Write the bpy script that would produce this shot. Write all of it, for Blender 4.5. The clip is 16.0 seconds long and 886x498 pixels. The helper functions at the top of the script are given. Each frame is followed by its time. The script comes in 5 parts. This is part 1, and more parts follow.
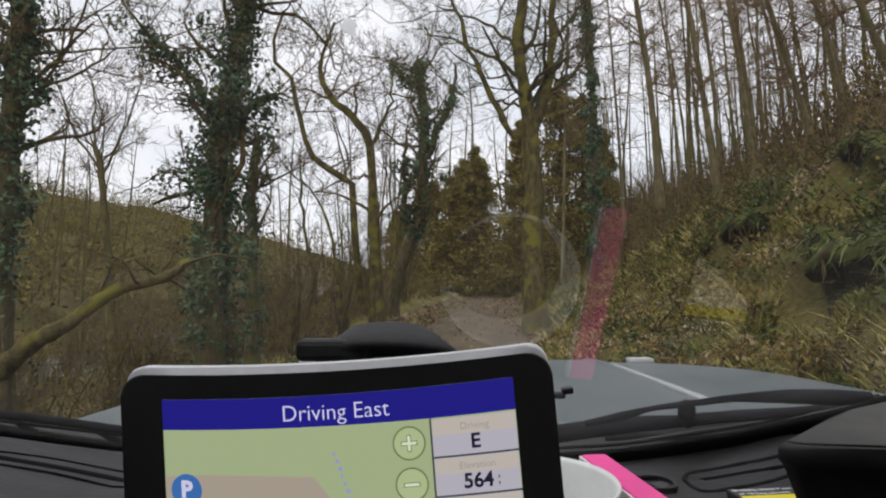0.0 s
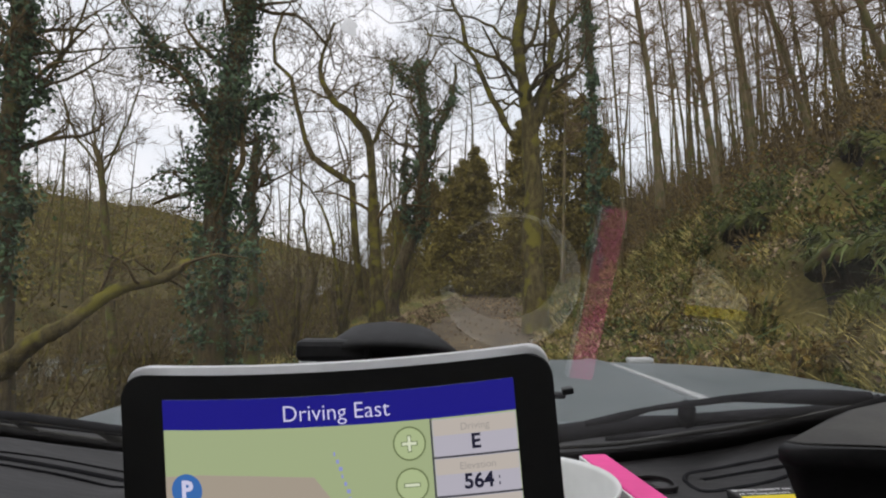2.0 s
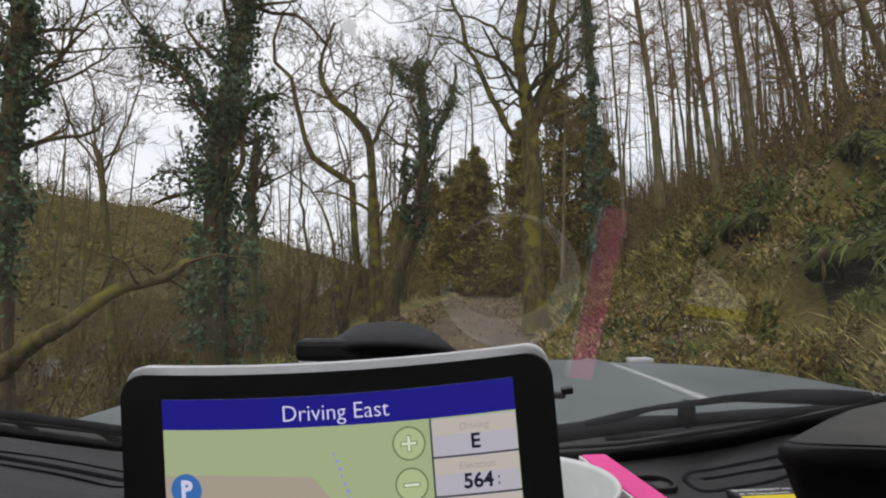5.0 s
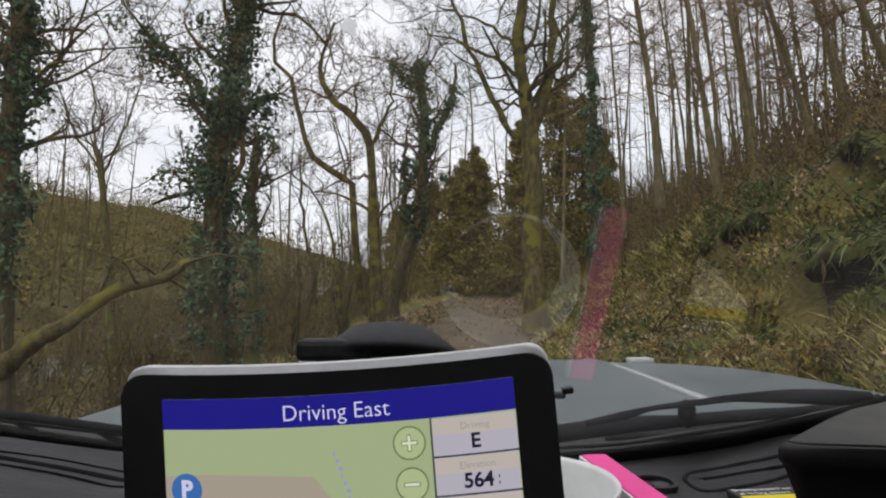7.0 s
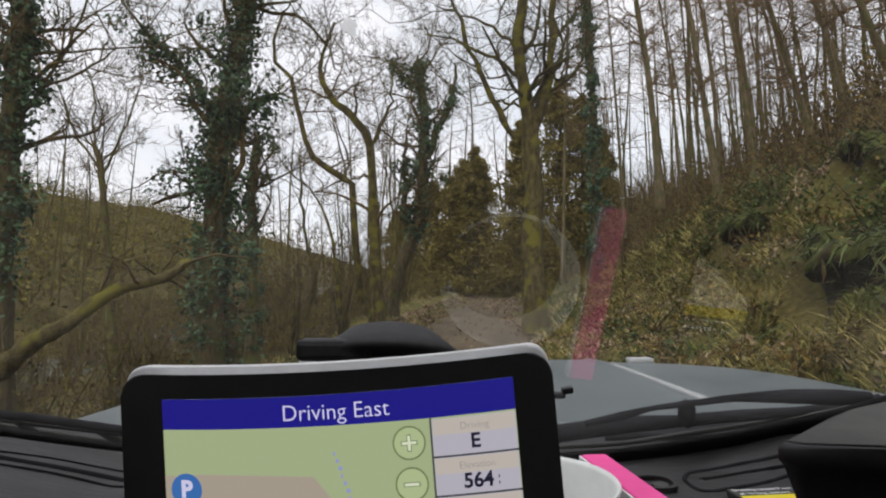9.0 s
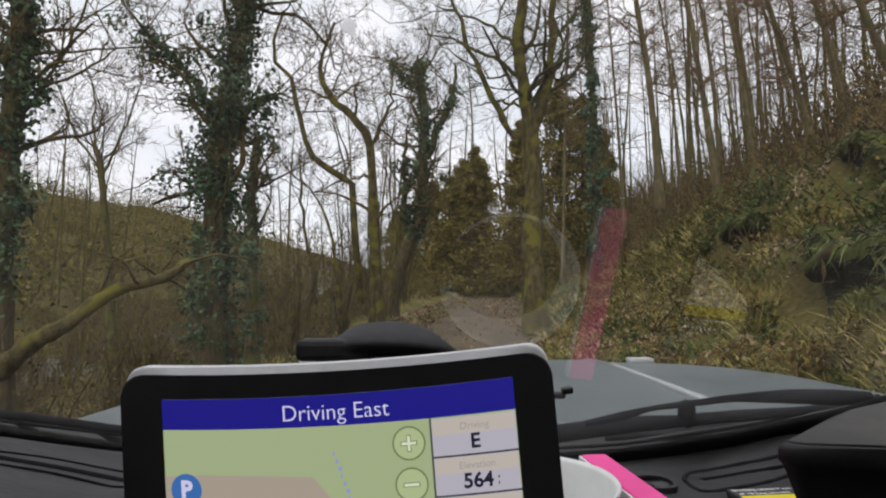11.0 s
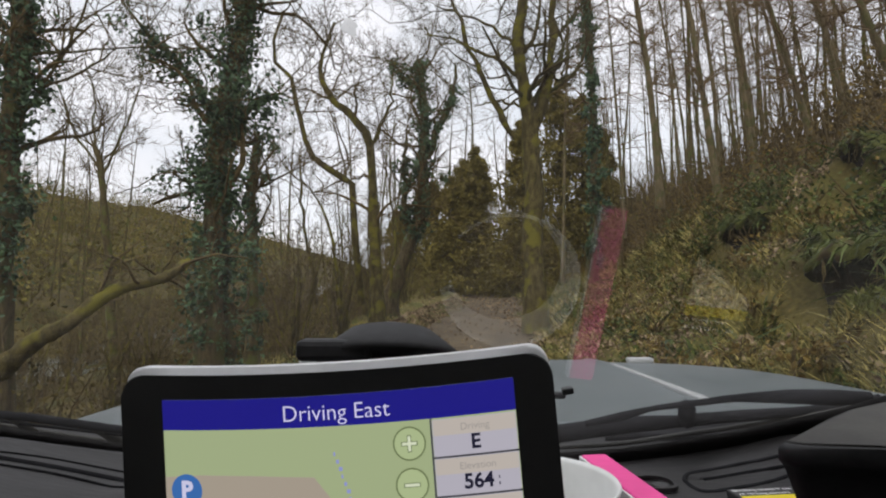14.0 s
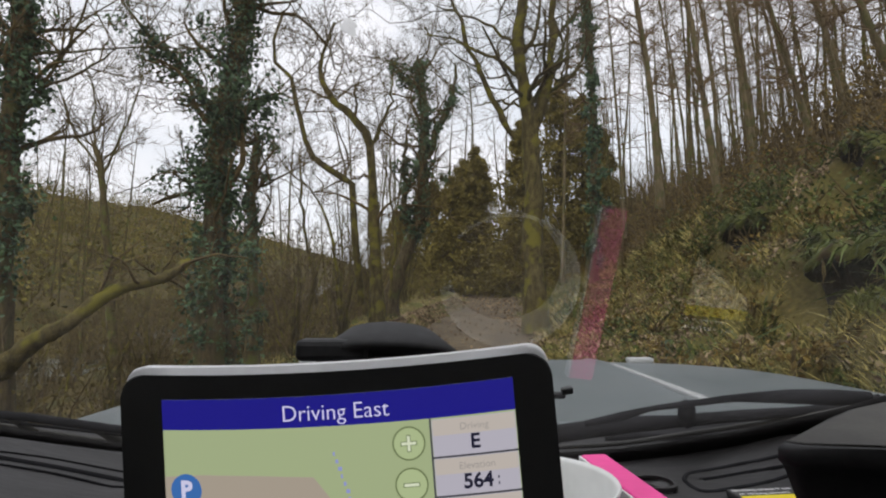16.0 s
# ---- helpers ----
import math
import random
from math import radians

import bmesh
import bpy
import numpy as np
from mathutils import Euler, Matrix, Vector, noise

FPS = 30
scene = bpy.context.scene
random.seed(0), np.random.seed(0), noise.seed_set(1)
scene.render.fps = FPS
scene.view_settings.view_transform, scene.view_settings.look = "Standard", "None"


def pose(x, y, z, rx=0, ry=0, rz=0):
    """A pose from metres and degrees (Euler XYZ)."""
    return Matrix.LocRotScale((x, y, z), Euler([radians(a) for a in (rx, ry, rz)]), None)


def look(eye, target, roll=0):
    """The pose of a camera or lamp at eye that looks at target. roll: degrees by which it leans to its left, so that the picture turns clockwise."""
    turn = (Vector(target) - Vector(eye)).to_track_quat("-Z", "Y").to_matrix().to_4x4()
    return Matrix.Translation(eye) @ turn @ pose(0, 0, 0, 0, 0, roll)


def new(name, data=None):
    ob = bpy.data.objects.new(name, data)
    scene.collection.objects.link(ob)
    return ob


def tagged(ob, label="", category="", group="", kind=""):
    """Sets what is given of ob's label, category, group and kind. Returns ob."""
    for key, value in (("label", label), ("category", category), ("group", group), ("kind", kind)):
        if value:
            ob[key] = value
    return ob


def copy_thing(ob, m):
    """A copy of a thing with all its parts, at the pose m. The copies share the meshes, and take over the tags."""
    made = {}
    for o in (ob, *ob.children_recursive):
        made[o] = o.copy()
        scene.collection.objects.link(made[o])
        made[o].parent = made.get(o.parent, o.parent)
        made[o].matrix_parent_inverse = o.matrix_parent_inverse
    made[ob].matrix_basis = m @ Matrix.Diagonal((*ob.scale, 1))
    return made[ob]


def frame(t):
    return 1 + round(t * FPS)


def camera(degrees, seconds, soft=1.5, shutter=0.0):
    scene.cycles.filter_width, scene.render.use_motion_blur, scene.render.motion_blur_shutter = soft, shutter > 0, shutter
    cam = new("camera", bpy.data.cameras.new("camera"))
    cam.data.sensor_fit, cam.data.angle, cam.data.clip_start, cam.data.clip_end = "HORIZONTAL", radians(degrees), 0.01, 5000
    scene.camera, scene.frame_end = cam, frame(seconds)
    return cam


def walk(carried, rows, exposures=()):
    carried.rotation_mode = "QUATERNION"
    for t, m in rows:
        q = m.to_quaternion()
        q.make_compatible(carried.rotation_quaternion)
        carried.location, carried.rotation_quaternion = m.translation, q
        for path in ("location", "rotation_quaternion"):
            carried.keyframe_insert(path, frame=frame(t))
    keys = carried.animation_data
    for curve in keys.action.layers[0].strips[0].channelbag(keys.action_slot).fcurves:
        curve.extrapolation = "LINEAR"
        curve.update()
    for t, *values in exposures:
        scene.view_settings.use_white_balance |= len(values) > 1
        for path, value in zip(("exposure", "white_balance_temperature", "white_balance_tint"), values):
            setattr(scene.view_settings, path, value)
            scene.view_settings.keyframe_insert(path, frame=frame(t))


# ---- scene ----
# The vehicle stands on a woodland lane; the camera is fixed on its dashboard and only trembles.
EYE = 1.55
cam = camera(75.0, 16.0, soft=2.05)
walk(cam, [(t, pose(0.0001 * math.sin(2.1 * t), 0, EYE + 0.0001 * math.sin(3.7 * t), 94, 0, 0)) for t in range(0, 17, 2)])
scene.view_settings.exposure = 0.0

# ---- overcast sky and a veiled sun ----
SUN_EL, SUN_ROT = radians(38), radians(200)
world = bpy.data.worlds.new("overcast_sky")
scene.world = world
world.use_nodes = True
wn, wl = world.node_tree.nodes, world.node_tree.links
wn.clear()
w_out = wn.new("ShaderNodeOutputWorld")
w_mix = wn.new("ShaderNodeMixShader")
w_mix.inputs[0].default_value = 0.88
w_blue, w_cloud = wn.new("ShaderNodeBackground"), wn.new("ShaderNodeBackground")
w_sky = wn.new("ShaderNodeTexSky")
w_sky.sky_type, w_sky.sun_disc, w_sky.sun_elevation, w_sky.sun_rotation = "NISHITA", False, SUN_EL, SUN_ROT
w_blue.inputs[1].default_value = 0.12
wl.new(w_sky.outputs[0], w_blue.inputs[0])
w_co = wn.new("ShaderNodeTexCoord")
w_map = wn.new("ShaderNodeMapping")
w_map.inputs["Scale"].default_value = (1.0, 1.0, 2.4)
w_noise = wn.new("ShaderNodeTexNoise")
w_noise.inputs["Scale"].default_value, w_noise.inputs["Detail"].default_value = 3.0, 6
w_ramp = wn.new("ShaderNodeValToRGB")
w_ramp.color_ramp.elements[0].position, w_ramp.color_ramp.elements[0].color = 0.36, (1.08, 1.10, 1.18, 1)
w_ramp.color_ramp.elements[1].position, w_ramp.color_ramp.elements[1].color = 0.62, (1.33, 1.29, 1.35, 1)
w_sep = wn.new("ShaderNodeSeparateXYZ")
w_alt = wn.new("ShaderNodeMapRange")
w_alt.inputs[1].default_value, w_alt.inputs[2].default_value = 0.45, 1.0
w_alt.inputs[3].default_value, w_alt.inputs[4].default_value = 1.0, 1.9
wl.new(w_co.outputs["Generated"], w_map.inputs[0])
wl.new(w_map.outputs[0], w_noise.inputs["Vector"])
wl.new(w_noise.outputs[0], w_ramp.inputs[0])
wl.new(w_ramp.outputs[0], w_cloud.inputs[0])
wl.new(w_co.outputs["Generated"], w_sep.inputs[0])
wl.new(w_sep.outputs[2], w_alt.inputs[0])
wl.new(w_alt.outputs[0], w_cloud.inputs[1])
wl.new(w_blue.outputs[0], w_mix.inputs[1])
wl.new(w_cloud.outputs[0], w_mix.inputs[2])
wl.new(w_mix.outputs[0], w_out.inputs[0])
sun = new("sun", bpy.data.lights.new("sun", "SUN"))
sun.data.energy, sun.data.angle, sun.data.color = 1.5, radians(25), (1.0, 0.96, 0.9)
sun.matrix_world = look((math.sin(SUN_ROT) * 40, math.cos(SUN_ROT) * 40, 40 * math.tan(SUN_EL)), (0, 0, 0))


# ---- materials ----
def material(name, low, high, rough=0.8, metal=0.0, scale=8.0, bump=0.0, stretch=(1, 1, 1), fine=6.0, spots=None, island=0.0, spec=0.22, emit=0.0):
    """Two noises, coarse and fine, blend low into high; spots is a third colour in patches; island varies each piece."""
    m = bpy.data.materials.new(name)
    m.use_nodes = True
    n, l = m.node_tree.nodes, m.node_tree.links
    b = n["Principled BSDF"]
    b.inputs["Roughness"].default_value, b.inputs["Metallic"].default_value = rough, metal
    b.inputs["Specular IOR Level"].default_value = spec
    co, mp = n.new("ShaderNodeTexCoord"), n.new("ShaderNodeMapping")
    mp.inputs["Scale"].default_value = stretch
    l.new(co.outputs["Object"], mp.inputs[0])
    coarse, grain = n.new("ShaderNodeTexNoise"), n.new("ShaderNodeTexNoise")
    coarse.inputs["Scale"].default_value, coarse.inputs["Detail"].default_value = scale, 5
    grain.inputs["Scale"].default_value, grain.inputs["Detail"].default_value = scale * fine, 4
    l.new(mp.outputs[0], coarse.inputs["Vector"])
    l.new(mp.outputs[0], grain.inputs["Vector"])
    add = n.new("ShaderNodeMath")
    add.operation = "MULTIPLY_ADD"
    add.inputs[1].default_value = 0.4
    l.new(grain.outputs[0], add.inputs[0])
    half = n.new("ShaderNodeMath")
    half.operation = "MULTIPLY"
    half.inputs[1].default_value = 0.6
    l.new(coarse.outputs[0], half.inputs[0])
    l.new(half.outputs[0], add.inputs[2])
    ramp = n.new("ShaderNodeValToRGB")
    ramp.color_ramp.elements[0].position, ramp.color_ramp.elements[0].color = 0.38, (*low, 1)
    ramp.color_ramp.elements[1].position, ramp.color_ramp.elements[1].color = 0.62, (*high, 1)
    value = add.outputs[0]
    if island:
        geo, off = n.new("ShaderNodeNewGeometry"), n.new("ShaderNodeMath")
        off.operation = "MULTIPLY_ADD"
        off.inputs[1].default_value, off.inputs[2].default_value = island, -island / 2
        l.new(geo.outputs["Random Per Island"], off.inputs[0])
        tot = n.new("ShaderNodeMath")
        l.new(value, tot.inputs[0])
        l.new(off.outputs[0], tot.inputs[1])
        value = tot.outputs[0]
    l.new(value, ramp.inputs[0])
    colour = ramp.outputs[0]
    if spots:
        sp, sr, mx = n.new("ShaderNodeTexNoise"), n.new("ShaderNodeValToRGB"), n.new("ShaderNodeMixRGB")
        sp.inputs["Scale"].default_value, sp.inputs["Detail"].default_value = scale * 0.55, 7
        l.new(co.outputs["Object"], sp.inputs["Vector"])
        sr.color_ramp.elements[0].position, sr.color_ramp.elements[1].position = 0.50, 0.60
        l.new(sp.outputs[0], sr.inputs[0])
        l.new(sr.outputs[0], mx.inputs[0])
        l.new(colour, mx.inputs[1])
        mx.inputs[2].default_value = (*spots, 1)
        colour = mx.outputs[0]
    l.new(colour, b.inputs["Base Color"])
    if emit:
        l.new(colour, b.inputs["Emission Color"])
        b.inputs["Emission Strength"].default_value = emit
    if bump:
        bp = n.new("ShaderNodeBump")
        bp.inputs["Strength"].default_value, bp.inputs["Distance"].default_value = 0.7, bump
        l.new(add.outputs[0], bp.inputs["Height"])
        l.new(bp.outputs[0], b.inputs["Normal"])
    return m


def glow(name, colour, strength=0.91):
    m = bpy.data.materials.new(name)
    m.use_nodes = True
    b = m.node_tree.nodes["Principled BSDF"]
    b.inputs["Base Color"].default_value = (0.01, 0.01, 0.01, 1)
    b.inputs["Roughness"].default_value = 0.35
    b.inputs["Emission Color"].default_value = (*colour, 1)
    b.inputs["Emission Strength"].default_value = strength
    return m


BARK = material("bark", (0.040, 0.031, 0.0135), (0.125, 0.098, 0.042), 0.95, scale=5, bump=0.03, stretch=(3, 3, 0.6), spots=(0.085, 0.092, 0.021))
BARK_DARK = material("bark_dark", (0.030, 0.023, 0.011), (0.115, 0.088, 0.042), 0.95, scale=5, bump=0.045, stretch=(3, 3, 0.6), spots=(0.066, 0.066, 0.022))
BARK_MOSS = material("bark_mossy", (0.030, 0.024, 0.008), (0.105, 0.084, 0.029), 0.95, scale=5, bump=0.05, stretch=(2, 2, 0.8), spots=(0.125, 0.112, 0.016))
LARCH = material("larch_bark", (0.075, 0.058, 0.028), (0.185, 0.146, 0.080), 0.95, scale=5, bump=0.02, stretch=(3, 3, 0.5), spots=(0.095, 0.090, 0.034))
TWIG = material("twig_bark", (0.045, 0.032, 0.013), (0.135, 0.098, 0.040), 0.9, scale=6)
TWIG_PINK = material("larch_twig", (0.080, 0.053, 0.026), (0.19, 0.130, 0.062), 0.9, scale=6)
IVY = material("ivy_leaf", (0.020, 0.042, 0.020), (0.085, 0.145, 0.065), 0.5, scale=2.5, island=0.35, spec=0.3)
NEEDLE = material("evergreen_spray", (0.085, 0.069, 0.0135), (0.20, 0.160, 0.033), 0.7, scale=1.2, island=0.22)
SHRUB = material("shrub_leaf", (0.045, 0.034, 0.0095), (0.115, 0.088, 0.024), 0.8, scale=0.8, island=0.25)
FERN = material("fern_leaf", (0.024, 0.036, 0.008), (0.090, 0.115, 0.023), 0.6, scale=1.5, island=0.35)
HILL = material("hill_foliage", (0.080, 0.072, 0.0165), (0.19, 0.160, 0.038), 0.85, scale=0.08, island=0.25)
BRACKEN = material("dead_bracken", (0.068, 0.045, 0.011), (0.175, 0.118, 0.028), 0.85, scale=0.8, island=0.3)
GRASS = material("tussock_grass", (0.070, 0.062, 0.013), (0.40, 0.33, 0.110), 0.75, scale=2.2, island=0.5, spots=(0.090, 0.100, 0.018))
LEAF = material("leaf_litter", (0.075, 0.048, 0.024), (0.34, 0.255, 0.16), 0.75, scale=1.5, island=0.5)
SOIL = material("woodland_soil", (0.056, 0.045, 0.012), (0.160, 0.130, 0.037), 0.95, scale=0.8, bump=0.08, fine=14, spots=(0.078, 0.079, 0.015))
# dark humus, with the shade under the overhangs put into its colour
HUMUS = material("shaded_humus", (0.010, 0.008, 0.006), (0.038, 0.029, 0.018), 0.9, scale=3.5, bump=0.09, fine=5, spots=(0.020, 0.022, 0.009))
MOSS = material("bank_moss", (0.030, 0.036, 0.008), (0.105, 0.108, 0.022), 0.95, scale=6, bump=0.05, fine=8, spots=(0.060, 0.042, 0.016))
MUD = material("lane_mud", (0.050, 0.035, 0.018), (0.125, 0.092, 0.049), 0.7, scale=1.2, bump=0.03, fine=12)
SPLASH = material("dried_splash", (0.62, 0.62, 0.60), (0.85, 0.85, 0.84), 0.9, scale=300)
splash_shader = next(n for n in SPLASH.node_tree.nodes if n.type == "BSDF_PRINCIPLED")
splash_through = SPLASH.node_tree.nodes.new("ShaderNodeBsdfTranslucent")
splash_through.inputs["Color"].default_value = (0.9, 0.9, 0.9, 1)
splash_out = next(n for n in SPLASH.node_tree.nodes if n.type == "OUTPUT_MATERIAL")
splash_mix = SPLASH.node_tree.nodes.new("ShaderNodeMixShader")
splash_mix.inputs[0].default_value = 0.75
SPLASH.node_tree.links.new(splash_shader.outputs[0], splash_mix.inputs[1])
SPLASH.node_tree.links.new(splash_through.outputs[0], splash_mix.inputs[2])
SPLASH.node_tree.links.new(splash_mix.outputs[0], splash_out.inputs["Surface"])
WATER = material("river_water", (0.07, 0.075, 0.06), (0.12, 0.125, 0.11), 0.12, scale=3, bump=0.05, stretch=(1, 0.4, 1), spec=0.5)
PAINT = material("bonnet_paint", (0.080, 0.098, 0.104), (0.118, 0.137, 0.142), 0.40, scale=5, fine=14, spec=0.45)
PLASTIC = material("dash_plastic", (0.0075, 0.0070, 0.0071), (0.0225, 0.0212, 0.0215), 0.55, scale=55, bump=0.0012, stretch=(0.12, 1, 1), fine=5, spec=0.38)
PLASTIC_DARK = material("black_plastic", (0.011, 0.011, 0.0115), (0.021, 0.021, 0.022), 0.65, scale=30, bump=0.0004, spec=0.3)
BAND = material("printed_band", (0.048, 0.046, 0.048), (0.095, 0.092, 0.094), 0.6, scale=18)
# dusty plastic, its grey raised to stand in for reflected light
DUSTY_SHEEN = material("dusty_sheen_plastic", (0.021, 0.020, 0.018), (0.048, 0.047, 0.041), 0.55, scale=25, fine=14, spec=0.4)
RUBBER = material("wiper_rubber", (0.009, 0.009, 0.010), (0.017, 0.017, 0.019), 0.85, scale=25, spec=0.12)
# black that stands in for the shade inside grooves and slots
MATT_BLACK = material("recess_shade_black", (0.006, 0.006, 0.0065), (0.011, 0.011, 0.012), 1.0, scale=25, spec=0.05)
GLOSS_BLACK = material("gloss_bezel", (0.015, 0.015, 0.015), (0.022, 0.022, 0.022), 0.5, scale=20, spec=0.5)
SILVER = material("silver_shell", (0.60, 0.60, 0.60), (0.72, 0.72, 0.72), 0.35, scale=20, spec=0.5)
WHITE_CUP = material("white_card", (0.58, 0.59, 0.57), (0.68, 0.69, 0.67), 0.5, scale=10, spec=0.5)
COFFEE = material("coffee", (0.018, 0.010, 0.006), (0.030, 0.017, 0.010), 0.15, scale=20, spec=0.5)
PINK = material("pink_card", (0.70, 0.062, 0.26), (0.78, 0.08, 0.31), 0.45, scale=12)
YELLOW = material("yellow_print", (0.72, 0.58, 0.02), (0.80, 0.66, 0.03), 0.4, scale=12)
WHITE_PRINT = material("white_print", (0.7, 0.7, 0.7), (0.8, 0.8, 0.8), 0.5, scale=12)
SKIN_PRINT = material("pale_print", (0.50, 0.43, 0.35), (0.76, 0.68, 0.58), 0.4, scale=40)
TRIM = material("pale_trim", (0.30, 0.31, 0.31), (0.38, 0.39, 0.39), 0.35, scale=20)
CLOTH = material("cabin_cloth", (0.05, 0.05, 0.05), (0.09, 0.09, 0.09), 0.9, scale=30)
TYRE = material("tyre_rubber", (0.012, 0.012, 0.012), (0.03, 0.03, 0.03), 0.9, scale=20)
STEEL = material("wheel_steel", (0.25, 0.25, 0.26), (0.4, 0.4, 0.41), 0.4, metal=0.8, scale=20)


def glass_pane(name, dust):
    """Thin glass: what lies behind, a Fresnel reflection and a thin film of dust."""
    m = bpy.data.materials.new(name)
    m.use_nodes = True
    n, l = m.node_tree.nodes, m.node_tree.links
    n.clear()
    out, clear, gloss, mix = n.new("ShaderNodeOutputMaterial"), n.new("ShaderNodeBsdfTransparent"), n.new("ShaderNodeBsdfGlossy"), n.new("ShaderNodeMixShader")
    clear.inputs[0].default_value = (0.90, 0.91, 0.90, 1)
    gloss.inputs["Roughness"].default_value = 0.006
    fres = n.new("ShaderNodeFresnel")
    fres.inputs[0].default_value = 1.76
    l.new(fres.outputs[0], mix.inputs[0])
    l.new(clear.outputs[0], mix.inputs[1])
    l.new(gloss.outputs[0], mix.inputs[2])
    film, dirt, noisy, rng = n.new("ShaderNodeBsdfTranslucent"), n.new("ShaderNodeMixShader"), n.new("ShaderNodeTexNoise"), n.new("ShaderNodeMapRange")
    film.inputs[0].default_value = (0.75, 0.72, 0.66, 1)
    co = n.new("ShaderNodeTexCoord")
    noisy.inputs["Scale"].default_value, noisy.inputs["Detail"].default_value = 7, 8
    l.new(co.outputs["Object"], noisy.inputs["Vector"])
    rng.inputs[1].default_value, rng.inputs[2].default_value = 0.3, 0.75
    rng.inputs[3].default_value, rng.inputs[4].default_value = dust * 0.4, dust * 2.2
    l.new(noisy.outputs[0], rng.inputs[0])
    l.new(rng.outputs[0], dirt.inputs[0])
    l.new(mix.outputs[0], dirt.inputs[1])
    l.new(film.outputs[0], dirt.inputs[2])
    l.new(dirt.outputs[0], out.inputs[0])
    return m


WINDSCREEN = glass_pane("windscreen_glass", 0.007)
SIDE_GLASS = glass_pane("side_glass", 0.02)


# ---- mesh helpers ----
class Buf:
    """Vertices and faces, gathered and turned into one mesh."""

    def __init__(self):
        self.v, self.f, self.count = [], [], 0

    def put(self, verts, faces):
        self.v.append(np.asarray(verts, float))
        self.f.append(np.asarray(faces, int) + self.count)
        self.count += len(verts)

    def tube(self, pts, radii, sides):
        pts, radii = np.asarray(pts, float), np.asarray(radii, float)
        n = len(pts)
        run = np.gradient(pts, axis=0)
        run /= np.linalg.norm(run, axis=1)[:, None] + 1e-9
        ref = np.array([0.0, 1.0, 0.0]) if abs(run[0][1]) < 0.8 else np.array([1.0, 0.0, 0.0])
        a = np.cross(run, ref)
        a /= np.linalg.norm(a, axis=1)[:, None] + 1e-9
        b = np.cross(run, a)
        ang = np.arange(sides) * (2 * np.pi / sides)
        ring = np.cos(ang)[None, :, None] * a[:, None, :] + np.sin(ang)[None, :, None] * b[:, None, :]
        verts = (pts[:, None, :] + radii[:, None, None] * ring).reshape(-1, 3)
        i, j = np.meshgrid(np.arange(n - 1), np.arange(sides), indexing="ij")
        k = (j + 1) % sides
        self.put(verts, np.stack([i * sides + j, i * sides + k, (i + 1) * sides + k, (i + 1) * sides + j], -1).reshape(-1, 4))

    def leaves(self, centres, size, rng, up=0.0):
        """A small folded diamond at each centre."""
        n = len(centres)
        if not n:
            return
        d = rng.normal(size=(n, 3))
        d[:, 2] += up
        d /= np.linalg.norm(d, axis=1)[:, None]
        e = np.cross(d, rng.normal(size=(n, 3)))
        e /= np.linalg.norm(e, axis=1)[:, None]
        s = size * rng.uniform(0.6, 1.4, n)[:, None]
        c = np.asarray(centres)
        fold = np.cross(d, e) * s * 0.18
        verts = np.stack([c - d * s * 0.5, c + e * s * 0.36 + fold, c + d * s * 0.62, c - e * s * 0.36 + fold], 1).reshape(-1, 3)
        self.put(verts, (np.arange(n)[:, None] * 4 + np.array([0, 1, 2, 3])))

    def blades(self, roots, tips, width, rng):
        """A bent blade from each root to its tip."""
        roots, tips = np.asarray(roots), np.asarray(tips)
        n = len(roots)
        side = rng.normal(size=(n, 3))
        side[:, 2] *= 0.2
        side /= np.linalg.norm(side, axis=1)[:, None]
        w = width * rng.uniform(0.6, 1.4, n)[:, None]
        mid = roots * 0.45 + tips * 0.55
        mid[:, 2] += 0.18 * np.linalg.norm(tips - roots, axis=1)
        verts = np.stack([roots - side * w, roots + side * w, mid + side * w * 0.7, mid - side * w * 0.7, tips + side * w * 0.1, tips - side * w * 0.1], 1).reshape(-1, 3)
        k = np.arange(n)[:, None] * 6
        self.put(verts, np.concatenate([k + np.array([0, 1, 2, 3]), k + np.array([3, 2, 4, 5])]))

    def mesh(self, name, mat, smooth=True):
        me = bpy.data.meshes.new(name)
        v, f = np.concatenate(self.v), np.concatenate(self.f)
        me.from_pydata(v.tolist(), [], f.tolist())
        me.materials.append(mat)
        if smooth:
            me.polygons.foreach_set("use_smooth", [True] * len(me.polygons))
        me.update()
        return me


def part(name, shape, mat, parent=None, label=""):
    """Links a bmesh, a Buf or a mesh as one mesh object, under a thing or a part."""
    if isinstance(shape, Buf):
        me = shape.mesh(name, mat)
    elif isinstance(shape, bmesh.types.BMesh):
        me = bpy.data.meshes.new(name)
        shape.to_mesh(me)
        shape.free()
        me.materials.append(mat)
    else:
        me = shape
    ob = new(name, me)
    ob.parent = parent
    return tagged(ob, label)


def smooth_faces(bm):
    for f in bm.faces:
        f.smooth = True
    return bm


def box(x0, x1, y0, y1, z0, z1, bevel=0.0, seg=2):
    bm = bmesh.new()
    bmesh.ops.create_cube(bm, size=1)
    for v in bm.verts:
        v.co = Vector((x0 + (v.co.x + 0.5) * (x1 - x0), y0 + (v.co.y + 0.5) * (y1 - y0), z0 + (v.co.z + 0.5) * (z1 - z0)))
    if bevel:
        bmesh.ops.bevel(bm, geom=bm.edges[:], offset=bevel, segments=seg, profile=0.5, affect="EDGES")
    return bm


